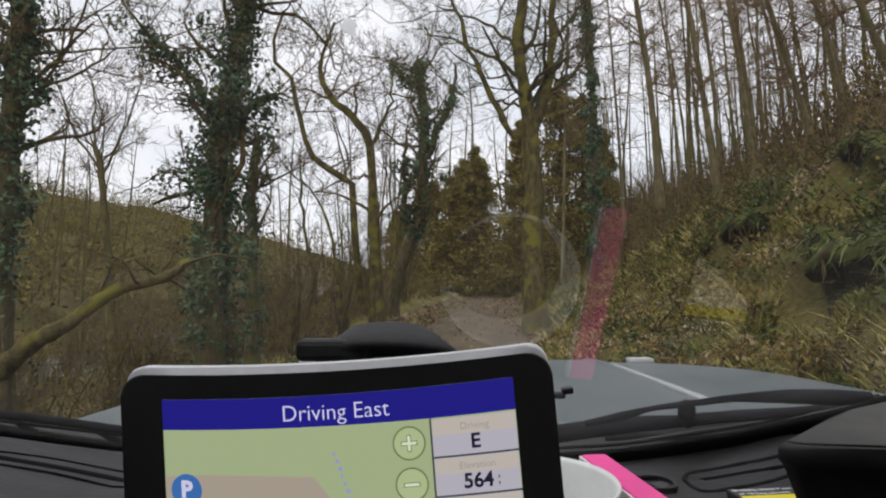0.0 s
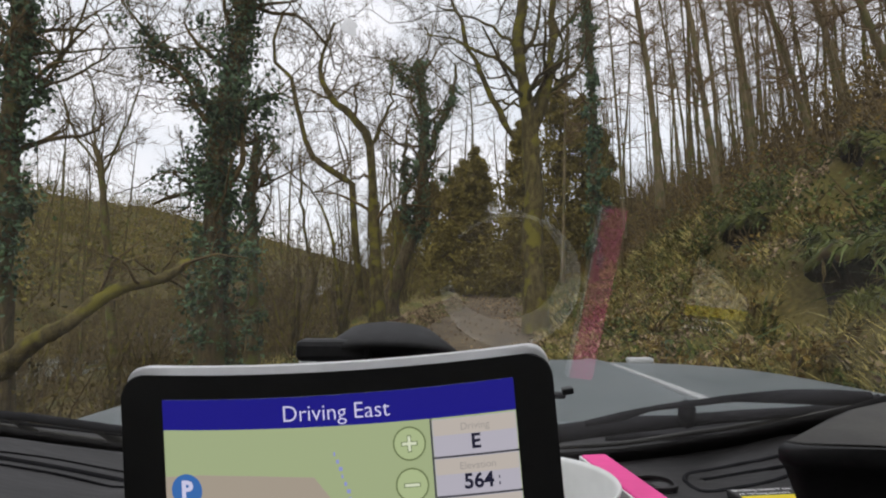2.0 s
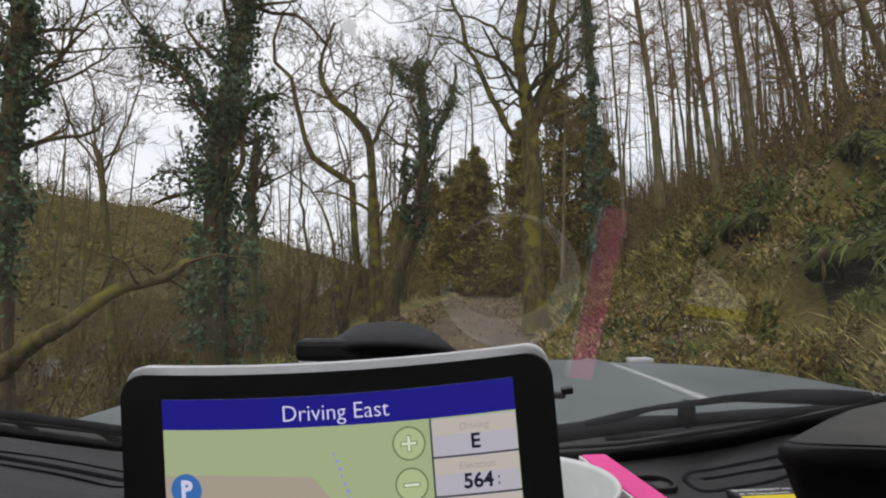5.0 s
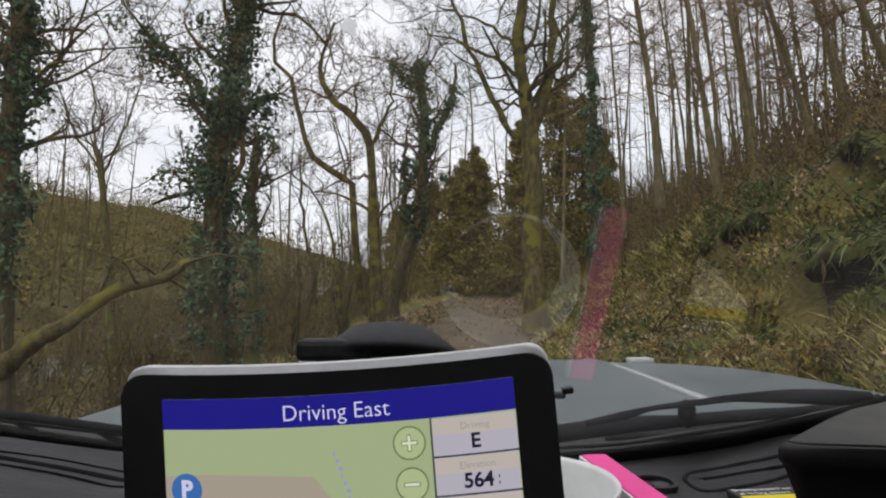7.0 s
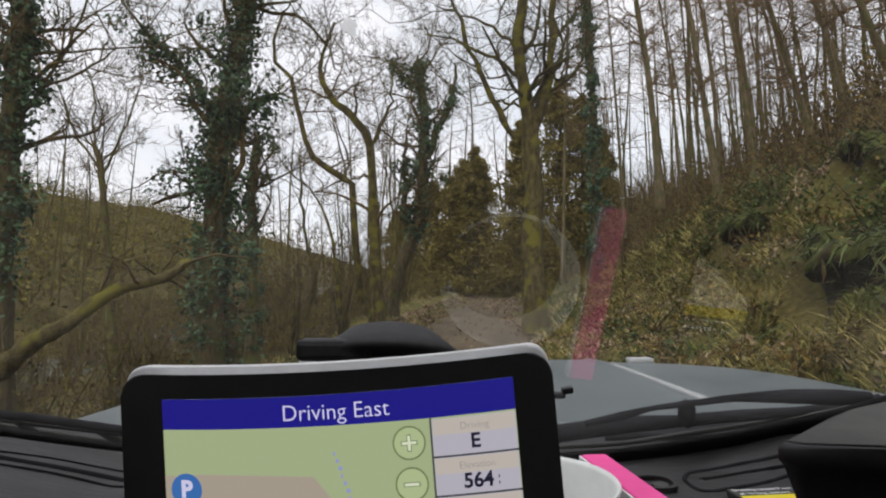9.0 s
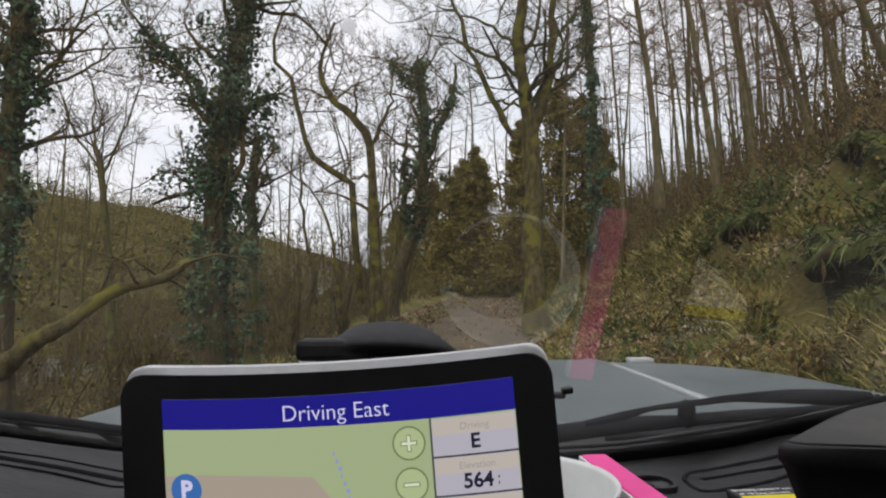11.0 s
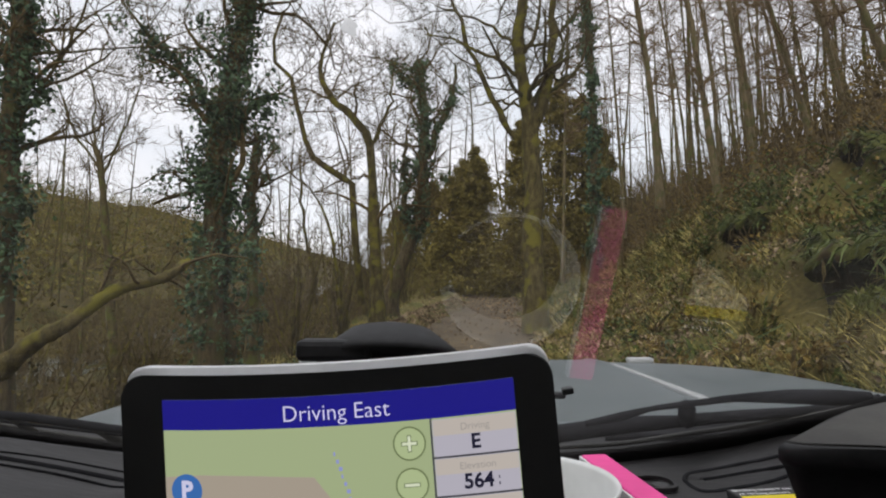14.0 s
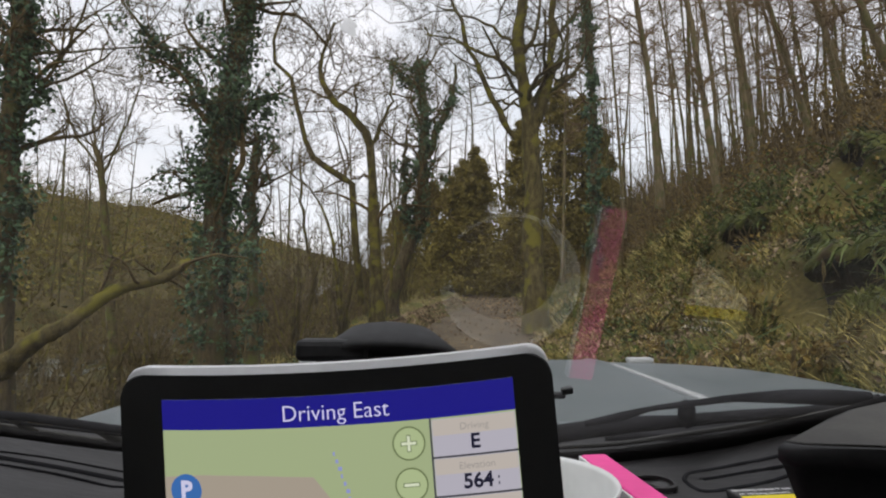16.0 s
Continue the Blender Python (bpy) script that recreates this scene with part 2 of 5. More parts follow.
def outline_round(w, h, r, seg=6):
    """The outline of a rounded rectangle about the origin."""
    pts = []
    for cx, cy, a0 in ((w / 2 - r, h / 2 - r, 0), (-w / 2 + r, h / 2 - r, 90), (-w / 2 + r, -h / 2 + r, 180), (w / 2 - r, -h / 2 + r, 270)):
        for i in range(seg + 1):
            a = radians(a0 + 90 * i / seg)
            pts.append((cx + r * math.cos(a), cy + r * math.sin(a)))
    return pts


def slab(outline, thick, m=None, bevel=0.0):
    """An outline in x and y, raised by thick, its top edge bevelled, then posed by m."""
    bm = bmesh.new()
    top = [bm.verts.new((x, y, thick)) for x, y in outline]
    low = [bm.verts.new((x, y, 0)) for x, y in outline]
    n = len(top)
    face = bm.faces.new(top)
    bm.faces.new(low[::-1])
    for i in range(n):
        bm.faces.new((low[i], low[(i + 1) % n], top[(i + 1) % n], top[i]))
    if bevel:
        bmesh.ops.bevel(bm, geom=face.edges[:], offset=bevel, segments=2, affect="EDGES", profile=0.5)
    if m:
        bm.transform(m)
    return bm


def ring(outer, inner, thick, m=None):
    """A flat ring between two outlines of equal length."""
    bm = bmesh.new()
    rows = [[bm.verts.new((x, y, z)) for x, y in o] for o, z in ((outer, 0), (outer, thick), (inner, thick), (inner, 0))]
    n = len(outer)
    for a, b in ((0, 1), (1, 2), (2, 3), (3, 0)):
        for i in range(n):
            j = (i + 1) % n
            bm.faces.new((rows[a][i], rows[a][j], rows[b][j], rows[b][i]))
    bmesh.ops.recalc_face_normals(bm, faces=bm.faces[:])
    if m:
        bm.transform(m)
    return bm


def lathe(profile, seg=40):
    """A closed turn of a profile of (radius, height)."""
    buf = Buf()
    ang = np.linspace(0, 2 * np.pi, seg, endpoint=False)
    pr = np.array(profile, float)
    verts = np.stack([pr[:, 0][:, None] * np.cos(ang), pr[:, 0][:, None] * np.sin(ang), np.repeat(pr[:, 1][:, None], seg, 1)], -1).reshape(-1, 3)
    i, j = np.meshgrid(np.arange(len(pr) - 1), np.arange(seg), indexing="ij")
    k = (j + 1) % seg
    buf.put(verts, np.stack([i * seg + j, i * seg + k, (i + 1) * seg + k, (i + 1) * seg + j], -1).reshape(-1, 4))
    return buf


def words(text, size, mat, parent, m, bold=0.0, align="CENTER"):
    """Letters of Blender's own font as a mesh; x to the right and y up in the pose m."""
    cu = bpy.data.curves.new("lettering", "FONT")
    cu.body, cu.size, cu.align_x, cu.align_y, cu.offset, cu.extrude, cu.resolution_u = text, size, align, "CENTER", bold, 0.00004, 4
    tmp = bpy.data.objects.new("lettering", cu)
    scene.collection.objects.link(tmp)
    bpy.context.view_layer.update()
    me = bpy.data.meshes.new_from_object(tmp.evaluated_get(bpy.context.evaluated_depsgraph_get()))
    bpy.data.objects.remove(tmp)
    me.materials.clear()
    me.materials.append(mat)
    me.transform(m)
    return part("lettering", me, mat, parent)


# ---- the ground ----
def lane_x(y):
    """The middle of the lane, which swings gently to the right and then away to the left."""
    return 0.12 + 0.0034 * np.clip(y, 0, 26) ** 2 + 0.06 * np.clip(y - 26, 0, 6) - 0.02 * np.clip(y - 34, 0, 40) ** 2


def lane_z(y):
    return 0.030 * np.clip(y - 3, -40, 45)


def smoothstep(a):
    a = np.clip(a, 0, 1)
    return a * a * (3 - 2 * a)


def bumps(x, y):
    return (np.sin(1.7 * x + 0.6 * y) * np.sin(1.1 * y - 0.5 * x + 1) * 0.5 + np.sin(3.9 * x - 1.3 * y + 2) * np.sin(3.1 * y + 0.9 * x) * 0.28
            + np.sin(8.3 * x + 2.1 * y) * np.sin(7.1 * y - 1.7 * x + 0.4) * 0.15)


# worn scars in the bank: place, half length, height of the bare face
SCARPS = ((5.15, 7.2, 1.35, 0.85), (6.6, 12.6, 1.5, 0.85), (7.3, 9.6, 0.8, 0.6))


def scarp_line(xc, yc, y):
    """Where the bare face of a scar runs."""
    return xc + 0.22 * (y - yc) + 0.13 * np.sin(3.3 * y + xc) + 0.06 * np.sin(8.1 * y)


def scarp(x, y):
    """How far the ground is worn away below the scars' edges."""
    deep = 0.0
    for xc, yc, half, drop in SCARPS:
        u = x - scarp_line(xc, yc, y)
        deep = deep + drop * np.exp(-np.abs((y - yc) / half) ** 4) * smoothstep((u + 1.5) / 1.2) * smoothstep((0.12 - u) / 0.24)
    return deep


def land(x, y):
    """The height of the ground: a lane on a hillside, a steep bank above it and a valley below."""
    x, y = np.asarray(x, float), np.asarray(y, float)
    s = x - (0.2 + 0.02 * np.clip(y, 0, 30))
    t = x - lane_x(y)
    bank = 3.2 * np.clip(1 - (np.clip(y, 0, 40) / 30) ** 1.35, 0.1, 1)
    right = bank * smoothstep((s - 2.0) / 5.6) ** 0.8 * 1.05 + 0.72 * np.clip(s - 5.7, 0, 7) + 0.25 * np.clip(s - 12.6, 0, 90)
    left = -0.38 * np.clip(-s - 2.5, 0, 8) - 0.08 * np.clip(-s - 10.5, 0, 14) + 0.29 * np.clip(-s - 24, 0, 75)
    lump = 0.55 * bumps(x * 0.5 + 1.3, y * 0.5) * smoothstep((s - 2.6) / 1.5) * smoothstep((9.0 - s) / 2.0)
    ahead = 0.06 * np.clip(y - 38, 0, 160)
    off = np.clip((np.abs(t) - 1.5) / 1.6, 0, 1)
    verge = 0.34 * np.exp(-((t + 2.05) / 0.42) ** 2) * np.clip((y - 3) / 6, 0, 1)
    tuft = np.abs(np.sin(4.6 * x + 1.2 * np.sin(1.9 * y)) * np.sin(4.1 * y + 1.4 * np.sin(2.3 * x)))
    return lane_z(y) - scarp(x, y) + right + lump + left + ahead + verge + off * (0.26 * bumps(x, y) + 0.24 * tuft * (s > 0)) + 0.5 * np.clip((np.abs(s) - 20) / 30, 0, 1) * bumps(x * 0.2, y * 0.2) * 4


def grid_mesh(name, xs, ys, height, mat):
    buf = Buf()
    gx, gy = np.meshgrid(xs, ys)
    nx, ny = len(xs), len(ys)
    i, j = np.meshgrid(np.arange(ny - 1), np.arange(nx - 1), indexing="ij")
    k = i * nx + j
    buf.put(np.stack([gx, gy, height(gx, gy)], -1).reshape(-1, 3), np.stack([k, k + 1, k + nx + 1, k + nx], -1).reshape(-1, 4))
    return buf.mesh(name, mat)


def zoned(m, by_side):
    """Blends the ground's colour by place: bracken brown far up the slope and down in the valley."""
    n, l = m.node_tree.nodes, m.node_tree.links
    b = n["Principled BSDF"]
    old = b.inputs["Base Color"].links[0].from_socket
    co, sep, noisy = n.new("ShaderNodeTexCoord"), n.new("ShaderNodeSeparateXYZ"), n.new("ShaderNodeTexNoise")
    noisy.inputs["Scale"].default_value, noisy.inputs["Detail"].default_value = 1.3, 6
    l.new(co.outputs["Object"], sep.inputs[0])
    l.new(co.outputs["Object"], noisy.inputs["Vector"])
    for lo, hi, colour in by_side:
        wob, rng_, mx, tone = n.new("ShaderNodeMath"), n.new("ShaderNodeMapRange"), n.new("ShaderNodeMixRGB"), n.new("ShaderNodeMixRGB")
        wob.operation = "MULTIPLY_ADD"
        wob.inputs[1].default_value = 3.0
        l.new(noisy.outputs[0], wob.inputs[0])
        l.new(sep.outputs[0], wob.inputs[2])
        rng_.inputs[1].default_value, rng_.inputs[2].default_value = lo + 1.5, hi + 1.5
        l.new(wob.outputs[0], rng_.inputs[0])
        tone.blend_type = "MULTIPLY"
        tone.inputs[0].default_value = 0.75
        tone.inputs[2].default_value = (*colour, 1)
        l.new(old, tone.inputs[1])
        l.new(rng_.outputs[0], mx.inputs[0])
        l.new(old, mx.inputs[1])
        l.new(tone.outputs[0], mx.inputs[2])
        old = mx.outputs[0]
    l.new(old, b.inputs["Base Color"])


zoned(SOIL, ((6.5, 8.5, (0.66, 0.44, 0.27)), (-3.0, -6.5, (0.42, 0.36, 0.20))))
u = np.linspace(-1, 1, 251)
ground = new("ground", grid_mesh("ground", np.sinh(u * 6.2) * 6, np.sinh(u * 6.2) * 6 + 12, lambda x, y: land(x, y) - 0.12 * (np.abs(x - lane_x(y)) < 1.25), SOIL))
tagged(ground, "woodland hillside of olive grass, moss and leaf litter", "ground", kind="structure")

road_v = np.linspace(-30, 62, 240)
buf = Buf()
across = np.linspace(-1.55, 1.55, 25)
pts = [[(lane_x(y) + s, y, float(land(lane_x(y) + s, y)) + 0.03 - 0.02 * abs(s / 1.5) ** 3 - 0.035 * (math.exp(-((abs(s) - 0.85) / 0.28) ** 2)) + 0.012 * math.sin(2.2 * y + 3 * s)) for s in across] for y in road_v]
i, j = np.meshgrid(np.arange(len(road_v) - 1), np.arange(24), indexing="ij")
k = i * 25 + j
buf.put(np.array(pts).reshape(-1, 3), np.stack([k, k + 1, k + 26, k + 25], -1).reshape(-1, 4))
road = new("road", buf.mesh("road", MUD))
tagged(road, "muddy brown woodland lane with worn wheel ruts", "lane", kind="structure")


# the river that shows between the stems down in the valley
run = np.linspace(-40, 130, 90)
wide = np.linspace(-27, -17, 9)
buf = Buf()
buf.put(np.array([[(0.2 + 0.02 * min(max(y, 0), 30) + w, y, float(lane_z(y)) - 3.82 + 0.06 * max(y - 38, 0)) for w in wide] for y in run]).reshape(-1, 3),
        (np.arange(89)[:, None, None] * 9 + np.arange(8)[None, :, None] + np.array([0, 1, 10, 9])).reshape(-1, 4))
water = new("water", buf.mesh("water", WATER))
tagged(water, "pale shallow river in the valley below the lane", "river", kind="structure")

# ---- grass, litter and undergrowth ----
def patch(p, seed=0.0):
    """Broad patches over the ground, about -1 to 1, two to four metres across."""
    return bumps(p[:, 0] * 0.8 + seed, p[:, 1] * 0.8 - seed) * 1.6


def scatter(rng, n, x0, x1, y0, y1):
    x, y = rng.uniform(x0, x1, n), rng.uniform(y0, y1, n)
    for xc, yc, half, _ in SCARPS:
        u = x - scarp_line(xc, yc, y)
        x = np.where((np.abs(y - yc) < half) & (u > -0.75) & (u < 0.2), x + 0.85, x)
    return np.stack([x, y, land(x, y)], -1)


def tussocks(rng, roots, per, reach, width, buf, spread=0.10):
    """Tufts of long blades that arch over and hang downhill."""
    base = np.repeat(roots, per, 0) + rng.normal(size=(len(roots) * per, 3)) * np.array([spread, spread, 0.0])
    base[:, 2] = land(base[:, 0], base[:, 1]) - 0.01
    fall = np.stack([land(base[:, 0] - 0.2, base[:, 1]) - land(base[:, 0] + 0.2, base[:, 1]), land(base[:, 0], base[:, 1] - 0.2) - land(base[:, 0], base[:, 1] + 0.2)], -1) / 0.4
    size = np.repeat(rng.uniform(0.5, 1.5, len(roots)), per)[:, None] * reach
    tip = base + rng.normal(size=base.shape) * size * np.array([0.6, 0.6, 0.12]) + np.array([0, 0, 1.0]) * size * rng.uniform(0.1, 0.75, len(base))[:, None]
    tip[:, :2] += fall * size * 0.25
    tip[:, 2] = np.maximum(tip[:, 2], land(tip[:, 0], tip[:, 1]) + 0.015)
    buf.blades(base, tip, width, rng)


rng = np.random.default_rng(3)
buf = Buf()
spots_ = scatter(rng, 2900, 1.7, 7.6, 1.5, 14)
spots_ = spots_[(spots_[:, 0] - lane_x(spots_[:, 1])) > 1.55]
spots_ = spots_[(patch(spots_) < 0.15) | (rng.uniform(size=len(spots_)) < 0.25)]
tussocks(rng, spots_, 25, 0.20, 0.008, buf, 0.075)
spots_ = scatter(rng, 2300, 1.9, 8.0, 13, 34)
spots_ = spots_[(spots_[:, 0] - lane_x(spots_[:, 1])) > 1.6]
tussocks(rng, spots_, 15, 0.34, 0.014, buf, 0.16)
spots_ = scatter(rng, 1800, -7, -1.9, 4, 34)
spots_ = spots_[(spots_[:, 0] - lane_x(spots_[:, 1])) < -1.9]
tussocks(rng, spots_, 12, 0.24, 0.009, buf)
for x0, x1 in ((1.9, 8.0), (-8.0, -1.9)):
    spots_ = scatter(rng, 500, x0, x1, -12, 2)
    tussocks(rng, spots_[np.abs(spots_[:, 0] - lane_x(spots_[:, 1])) > 1.7], 12, 0.22, 0.010, buf)
tagged(new("grass", buf.mesh("grass", GRASS)), "straw and olive tussock grass on the bank and verge", "grass", kind="stuff")

buf = Buf()
spots_ = scatter(rng, 110, 2.6, 7.8, 3, 22)
tussocks(rng, spots_, 16, 0.36, 0.020, buf, 0.07)
spots_ = scatter(rng, 40, -5.5, -2.4, 6, 22)
tussocks(rng, spots_, 14, 0.32, 0.018, buf, 0.07)
tagged(new("fern_fronds", buf.mesh("fern_fronds", FERN)), "arching strap-leaved green ferns on bank and verge", "ferns", kind="stuff")

buf = Buf()
for n, x0, x1, y0, y1, size in ((2600, 2.0, 8.5, 1.5, 14, 0.07), (2000, 2.0, 11, 13, 34, 0.10), (1500, -8, -1.7, 3, 34, 0.08), (1500, -2.2, 2.8, 5, 36, 0.07)):
    at = scatter(rng, n, x0, x1, y0, y1)
    at[:, 2] += rng.uniform(0.01, 0.10, n)
    buf.leaves(at, size, rng, up=0.0)
side = rng.uniform(-2.7, -1.45, 2600)
run = rng.uniform(6, 30, 2600)
at = np.stack([lane_x(run) + side, run, land(lane_x(run) + side, run) + rng.uniform(0.01, 0.06, 2600)], -1)
buf.leaves(at, 0.09, rng)
heaps = scatter(rng, 110, 2.4, 7.6, 2, 20)
at = np.repeat(heaps, 110, 0) + rng.normal(size=(110 * 110, 3)) * np.array([0.26, 0.26, 0])
at[:, 2] = land(at[:, 0], at[:, 1]) + rng.uniform(0.03, 0.16, len(at))
buf.leaves(at, 0.07, rng)
tagged(new("leaf_litter", buf.mesh("leaf_litter", LEAF, False)), "fallen brown and pale leaves on the bank", "leaves", kind="stuff")


def thicket(name, rng, n_clumps, x0, x1, y0, y1, high, leaf, per, mat, label, spread=0.5, above=None):
    """Low scrub: clumps of bent stems with small leaves on them."""
    buf, stems = Buf(), Buf()
    at = scatter(rng, n_clumps, x0, x1, y0, y1)
    gap = np.abs(at[:, 0] - lane_x(at[:, 1])) > 2.5
    if above is not None:
        gap &= patch(at) > above
    for p in at[gap]:
        h = high * rng.uniform(0.5, 1.25)
        for _ in range(5):
            tip = p + np.array([rng.normal() * spread * h, rng.normal() * spread * h, h * rng.uniform(0.6, 1.1)])
            mid = (p + tip) / 2 + np.array([0, 0, 0.15 * h])
            stems.tube([p, mid, tip], [0.02 + 0.006 * h, 0.014, 0.006], 3)
        c = p + rng.normal(size=(per, 3)) * np.array([spread, spread, 0.30]) * h + np.array([0, 0, 0.5 * h])
        c[:, 2] = np.maximum(c[:, 2], land(c[:, 0], c[:, 1]) + 0.02)
        buf.leaves(c, leaf, rng)
    ob = tagged(new(name, buf.mesh(name, mat, False)), label, "undergrowth", kind="stuff")
    tagged(new("scrub_stems", stems.mesh("scrub_stems", TWIG)), "thin brown stems of bare winter scrub", "undergrowth", kind="stuff")
    return ob


def overhang(seed, xc, yc, half, drop):
    """A worn scar: a bare face, coloured dark for the recess's shade, under a mossy cap of turf, with roots and ferns
    hanging over it.
    """
    rng = np.random.default_rng(seed)
    y = np.linspace(yc - half * 1.12, yc + half * 1.12, 34)
    fade = np.exp(-np.abs((y - yc) / half) ** 4)
    x0 = scarp_line(xc, yc, y)
    top = land(x0 + 0.22, y)
    thing = new("earth_overhang")
    base = np.array([xc, yc, float(land(xc - 0.3, yc))])
    thing.location = base
    jut = fade * (0.8 + 0.45 * bumps(np.full(34, xc * 3.0), y * 2.2))

    def sheet(profile, mat, name, wobble):
        rows = np.stack([np.stack([x0 + px * np.where(px < 0, jut, 1.0), y, top + pz * np.where(pz < -0.25, drop / 0.75, 1.0)], -1) for px, pz in profile], 1)
        rows += rng.normal(size=rows.shape) * wobble
        b = Buf()
        w = len(profile)
        i, j = np.meshgrid(np.arange(33), np.arange(w - 1), indexing="ij")
        k = i * w + j
        b.put(rows.reshape(-1, 3) - base, np.stack([k, k + 1, k + w + 1, k + w], -1).reshape(-1, 4))
        part(name, b, mat, thing)

    sheet(((0.62, -0.10), (0.45, 0.04), (0.25, 0.08), (0.05, 0.09), (-0.14, 0.05), (-0.27, -0.03), (-0.33, -0.12), (-0.28, -0.18)), MOSS, "turf_cap", (0.015, 0.02, 0.02))
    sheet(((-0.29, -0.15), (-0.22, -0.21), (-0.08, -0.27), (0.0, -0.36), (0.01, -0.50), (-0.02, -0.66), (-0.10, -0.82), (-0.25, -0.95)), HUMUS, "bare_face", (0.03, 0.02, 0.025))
    fronds = Buf()
    for _ in range(int(13 * half)):
        k = rng.integers(3, 31)
        p = np.array([x0[k] - 0.26 * jut[k], y[k], top[k] - 0.10]) - base
        q = p + np.array([rng.normal() * 0.06, rng.normal() * 0.14, -drop * rng.uniform(0.25, 0.75)])
        root = Buf()
        root.tube([p, (p + q) / 2 + rng.normal(size=3) * 0.04, q], [0.013, 0.009, 0.003], 5)
        part("root", root, TWIG, thing)
    k = rng.integers(1, 33, int(420 * half))
    p = np.stack([x0[k] - jut[k] * rng.uniform(-0.5, 0.31, len(k)), y[k] + rng.normal(size=len(k)) * 0.05, top[k] + 0.03], -1) - base
    q = p + np.stack([-rng.uniform(0.05, 0.32, len(k)), rng.normal(size=len(k)) * 0.13, rng.uniform(-0.30, 0.10, len(k))], -1)
    fronds.blades(p, q, 0.016, rng)
    part("hanging_fern", fronds, FERN, thing)
    return tagged(thing, "worn earth overhang, shade in its dark face, mossy turf, hanging ferns", "earth bank", group="bank overhangs")


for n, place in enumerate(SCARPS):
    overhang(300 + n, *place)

thicket("bramble_scrub", np.random.default_rng(5), 800, 7.6, 30, 9, 60, 1.4, 0.080, 72, BRACKEN, "dark brown bramble and dead bracken under the larches")
thicket("bare_understory", np.random.default_rng(15), 460, 10, 40, 22, 60, 4.4, 0.10, 30, BRACKEN, "tall bare brown saplings and scrub between the larches", 0.3)
thicket("bank_fern", np.random.default_rng(6), 260, 2.6, 7.6, 2, 22, 0.34, 0.075, 80, FERN, "low green ferns and moss on the bank", above=0.15)
thicket("valley_scrub", np.random.default_rng(7), 480, -30, -3.6, 7, 60, 1.3, 0.075, 90, SHRUB, "olive and brown scrub below the lane")
thicket("lane_end_scrub", np.random.default_rng(8), 260, -9, 13, 31, 62, 2.4, 0.12, 120, HILL, "brown scrub where the lane bends away")
thicket("bank_scrub", np.random.default_rng(17), 150, 3.2, 13, -46, 2, 0.9, 0.10, 50, BRACKEN, "brown and green scrub on the bank behind the car")
thicket("bank_bracken", np.random.default_rng(18), 150, 3.0, 8.2, 2, 24, 0.36, 0.07, 70, BRACKEN, "brown dead bracken and bramble on the bank")
thicket("bank_bramble", np.random.default_rng(28), 34, 3.2, 7.8, 4, 22, 0.85, 0.06, 260, FERN, "dark green bramble mounds on the bank", 0.42, 0.05)
thicket("valley_thicket", np.random.default_rng(29), 260, -26, -3.5, 26, 80, 3.6, 0.12, 70, SHRUB, "brown and olive thicket of saplings along the valley", 0.3)
thicket("hillside_brush", np.random.default_rng(19), 720, -80, -24, 10, 110, 2.3, 0.17, 60, HILL, "olive brush and saplings on the opposite hillside", 0.4)
thicket("hill_wood", np.random.default_rng(9), 600, -150, -30, 40, 190, 4.5, 0.42, 60, HILL, "olive winter woodland on the far hillside")


# ---- trees ----
def curve_through(pts, n):
    """Points along a smooth curve through the given ones."""
    p = np.asarray(pts, float)
    p = np.vstack([2 * p[0] - p[1], p, 2 * p[-1] - p[-2]])
    out = []
    seg = len(p) - 3
    for k in range(seg):
        for t in np.linspace(0, 1, max(2, n // seg), endpoint=False):
            a, b, c, d = p[k], p[k + 1], p[k + 2], p[k + 3]
            out.append(0.5 * (2 * b + (c - a) * t + (2 * a - 5 * b + 4 * c - d) * t * t + (3 * b - a - 3 * c + d) * t ** 3))
    out.append(p[-2])
    return np.array(out)


def bough(buf, rng, p, d, length, r, depth, lift=0.05, kids=5, wander=0.3, angle=0.8):
    """A bare branch with its side branches."""
    n = 5 if depth > 0 else 3
    pts, here, way = [p], p.copy(), d / np.linalg.norm(d)
    for _ in range(n):
        way = way + rng.normal(size=3) * wander + np.array([0, 0, lift])
        way /= np.linalg.norm(way)
        here = here + way * length / n
        pts.append(here.copy())
    pts = np.array(pts)
    buf.tube(pts, np.linspace(r, r * 0.35, len(pts)), 6 if r > 0.05 else (4 if r > 0.015 else 3))
    if depth <= 0:
        return
    for _ in range(kids):
        t = rng.uniform(0.2, 1.0)
        k = min(int(t * n), n - 1)
        q = pts[k] + (pts[k + 1] - pts[k]) * (t * n - k)
        axis = pts[k + 1] - pts[k]
        axis /= np.linalg.norm(axis)
        out = np.cross(axis, rng.normal(size=3))
        out /= np.linalg.norm(out) + 1e-9
        bough(buf, rng, q, axis * math.cos(angle) + out * math.sin(angle), length * rng.uniform(0.35, 0.6), max(r * 0.5 * (1.1 - 0.5 * t), 0.006), depth - 1, lift, kids, wander, angle)


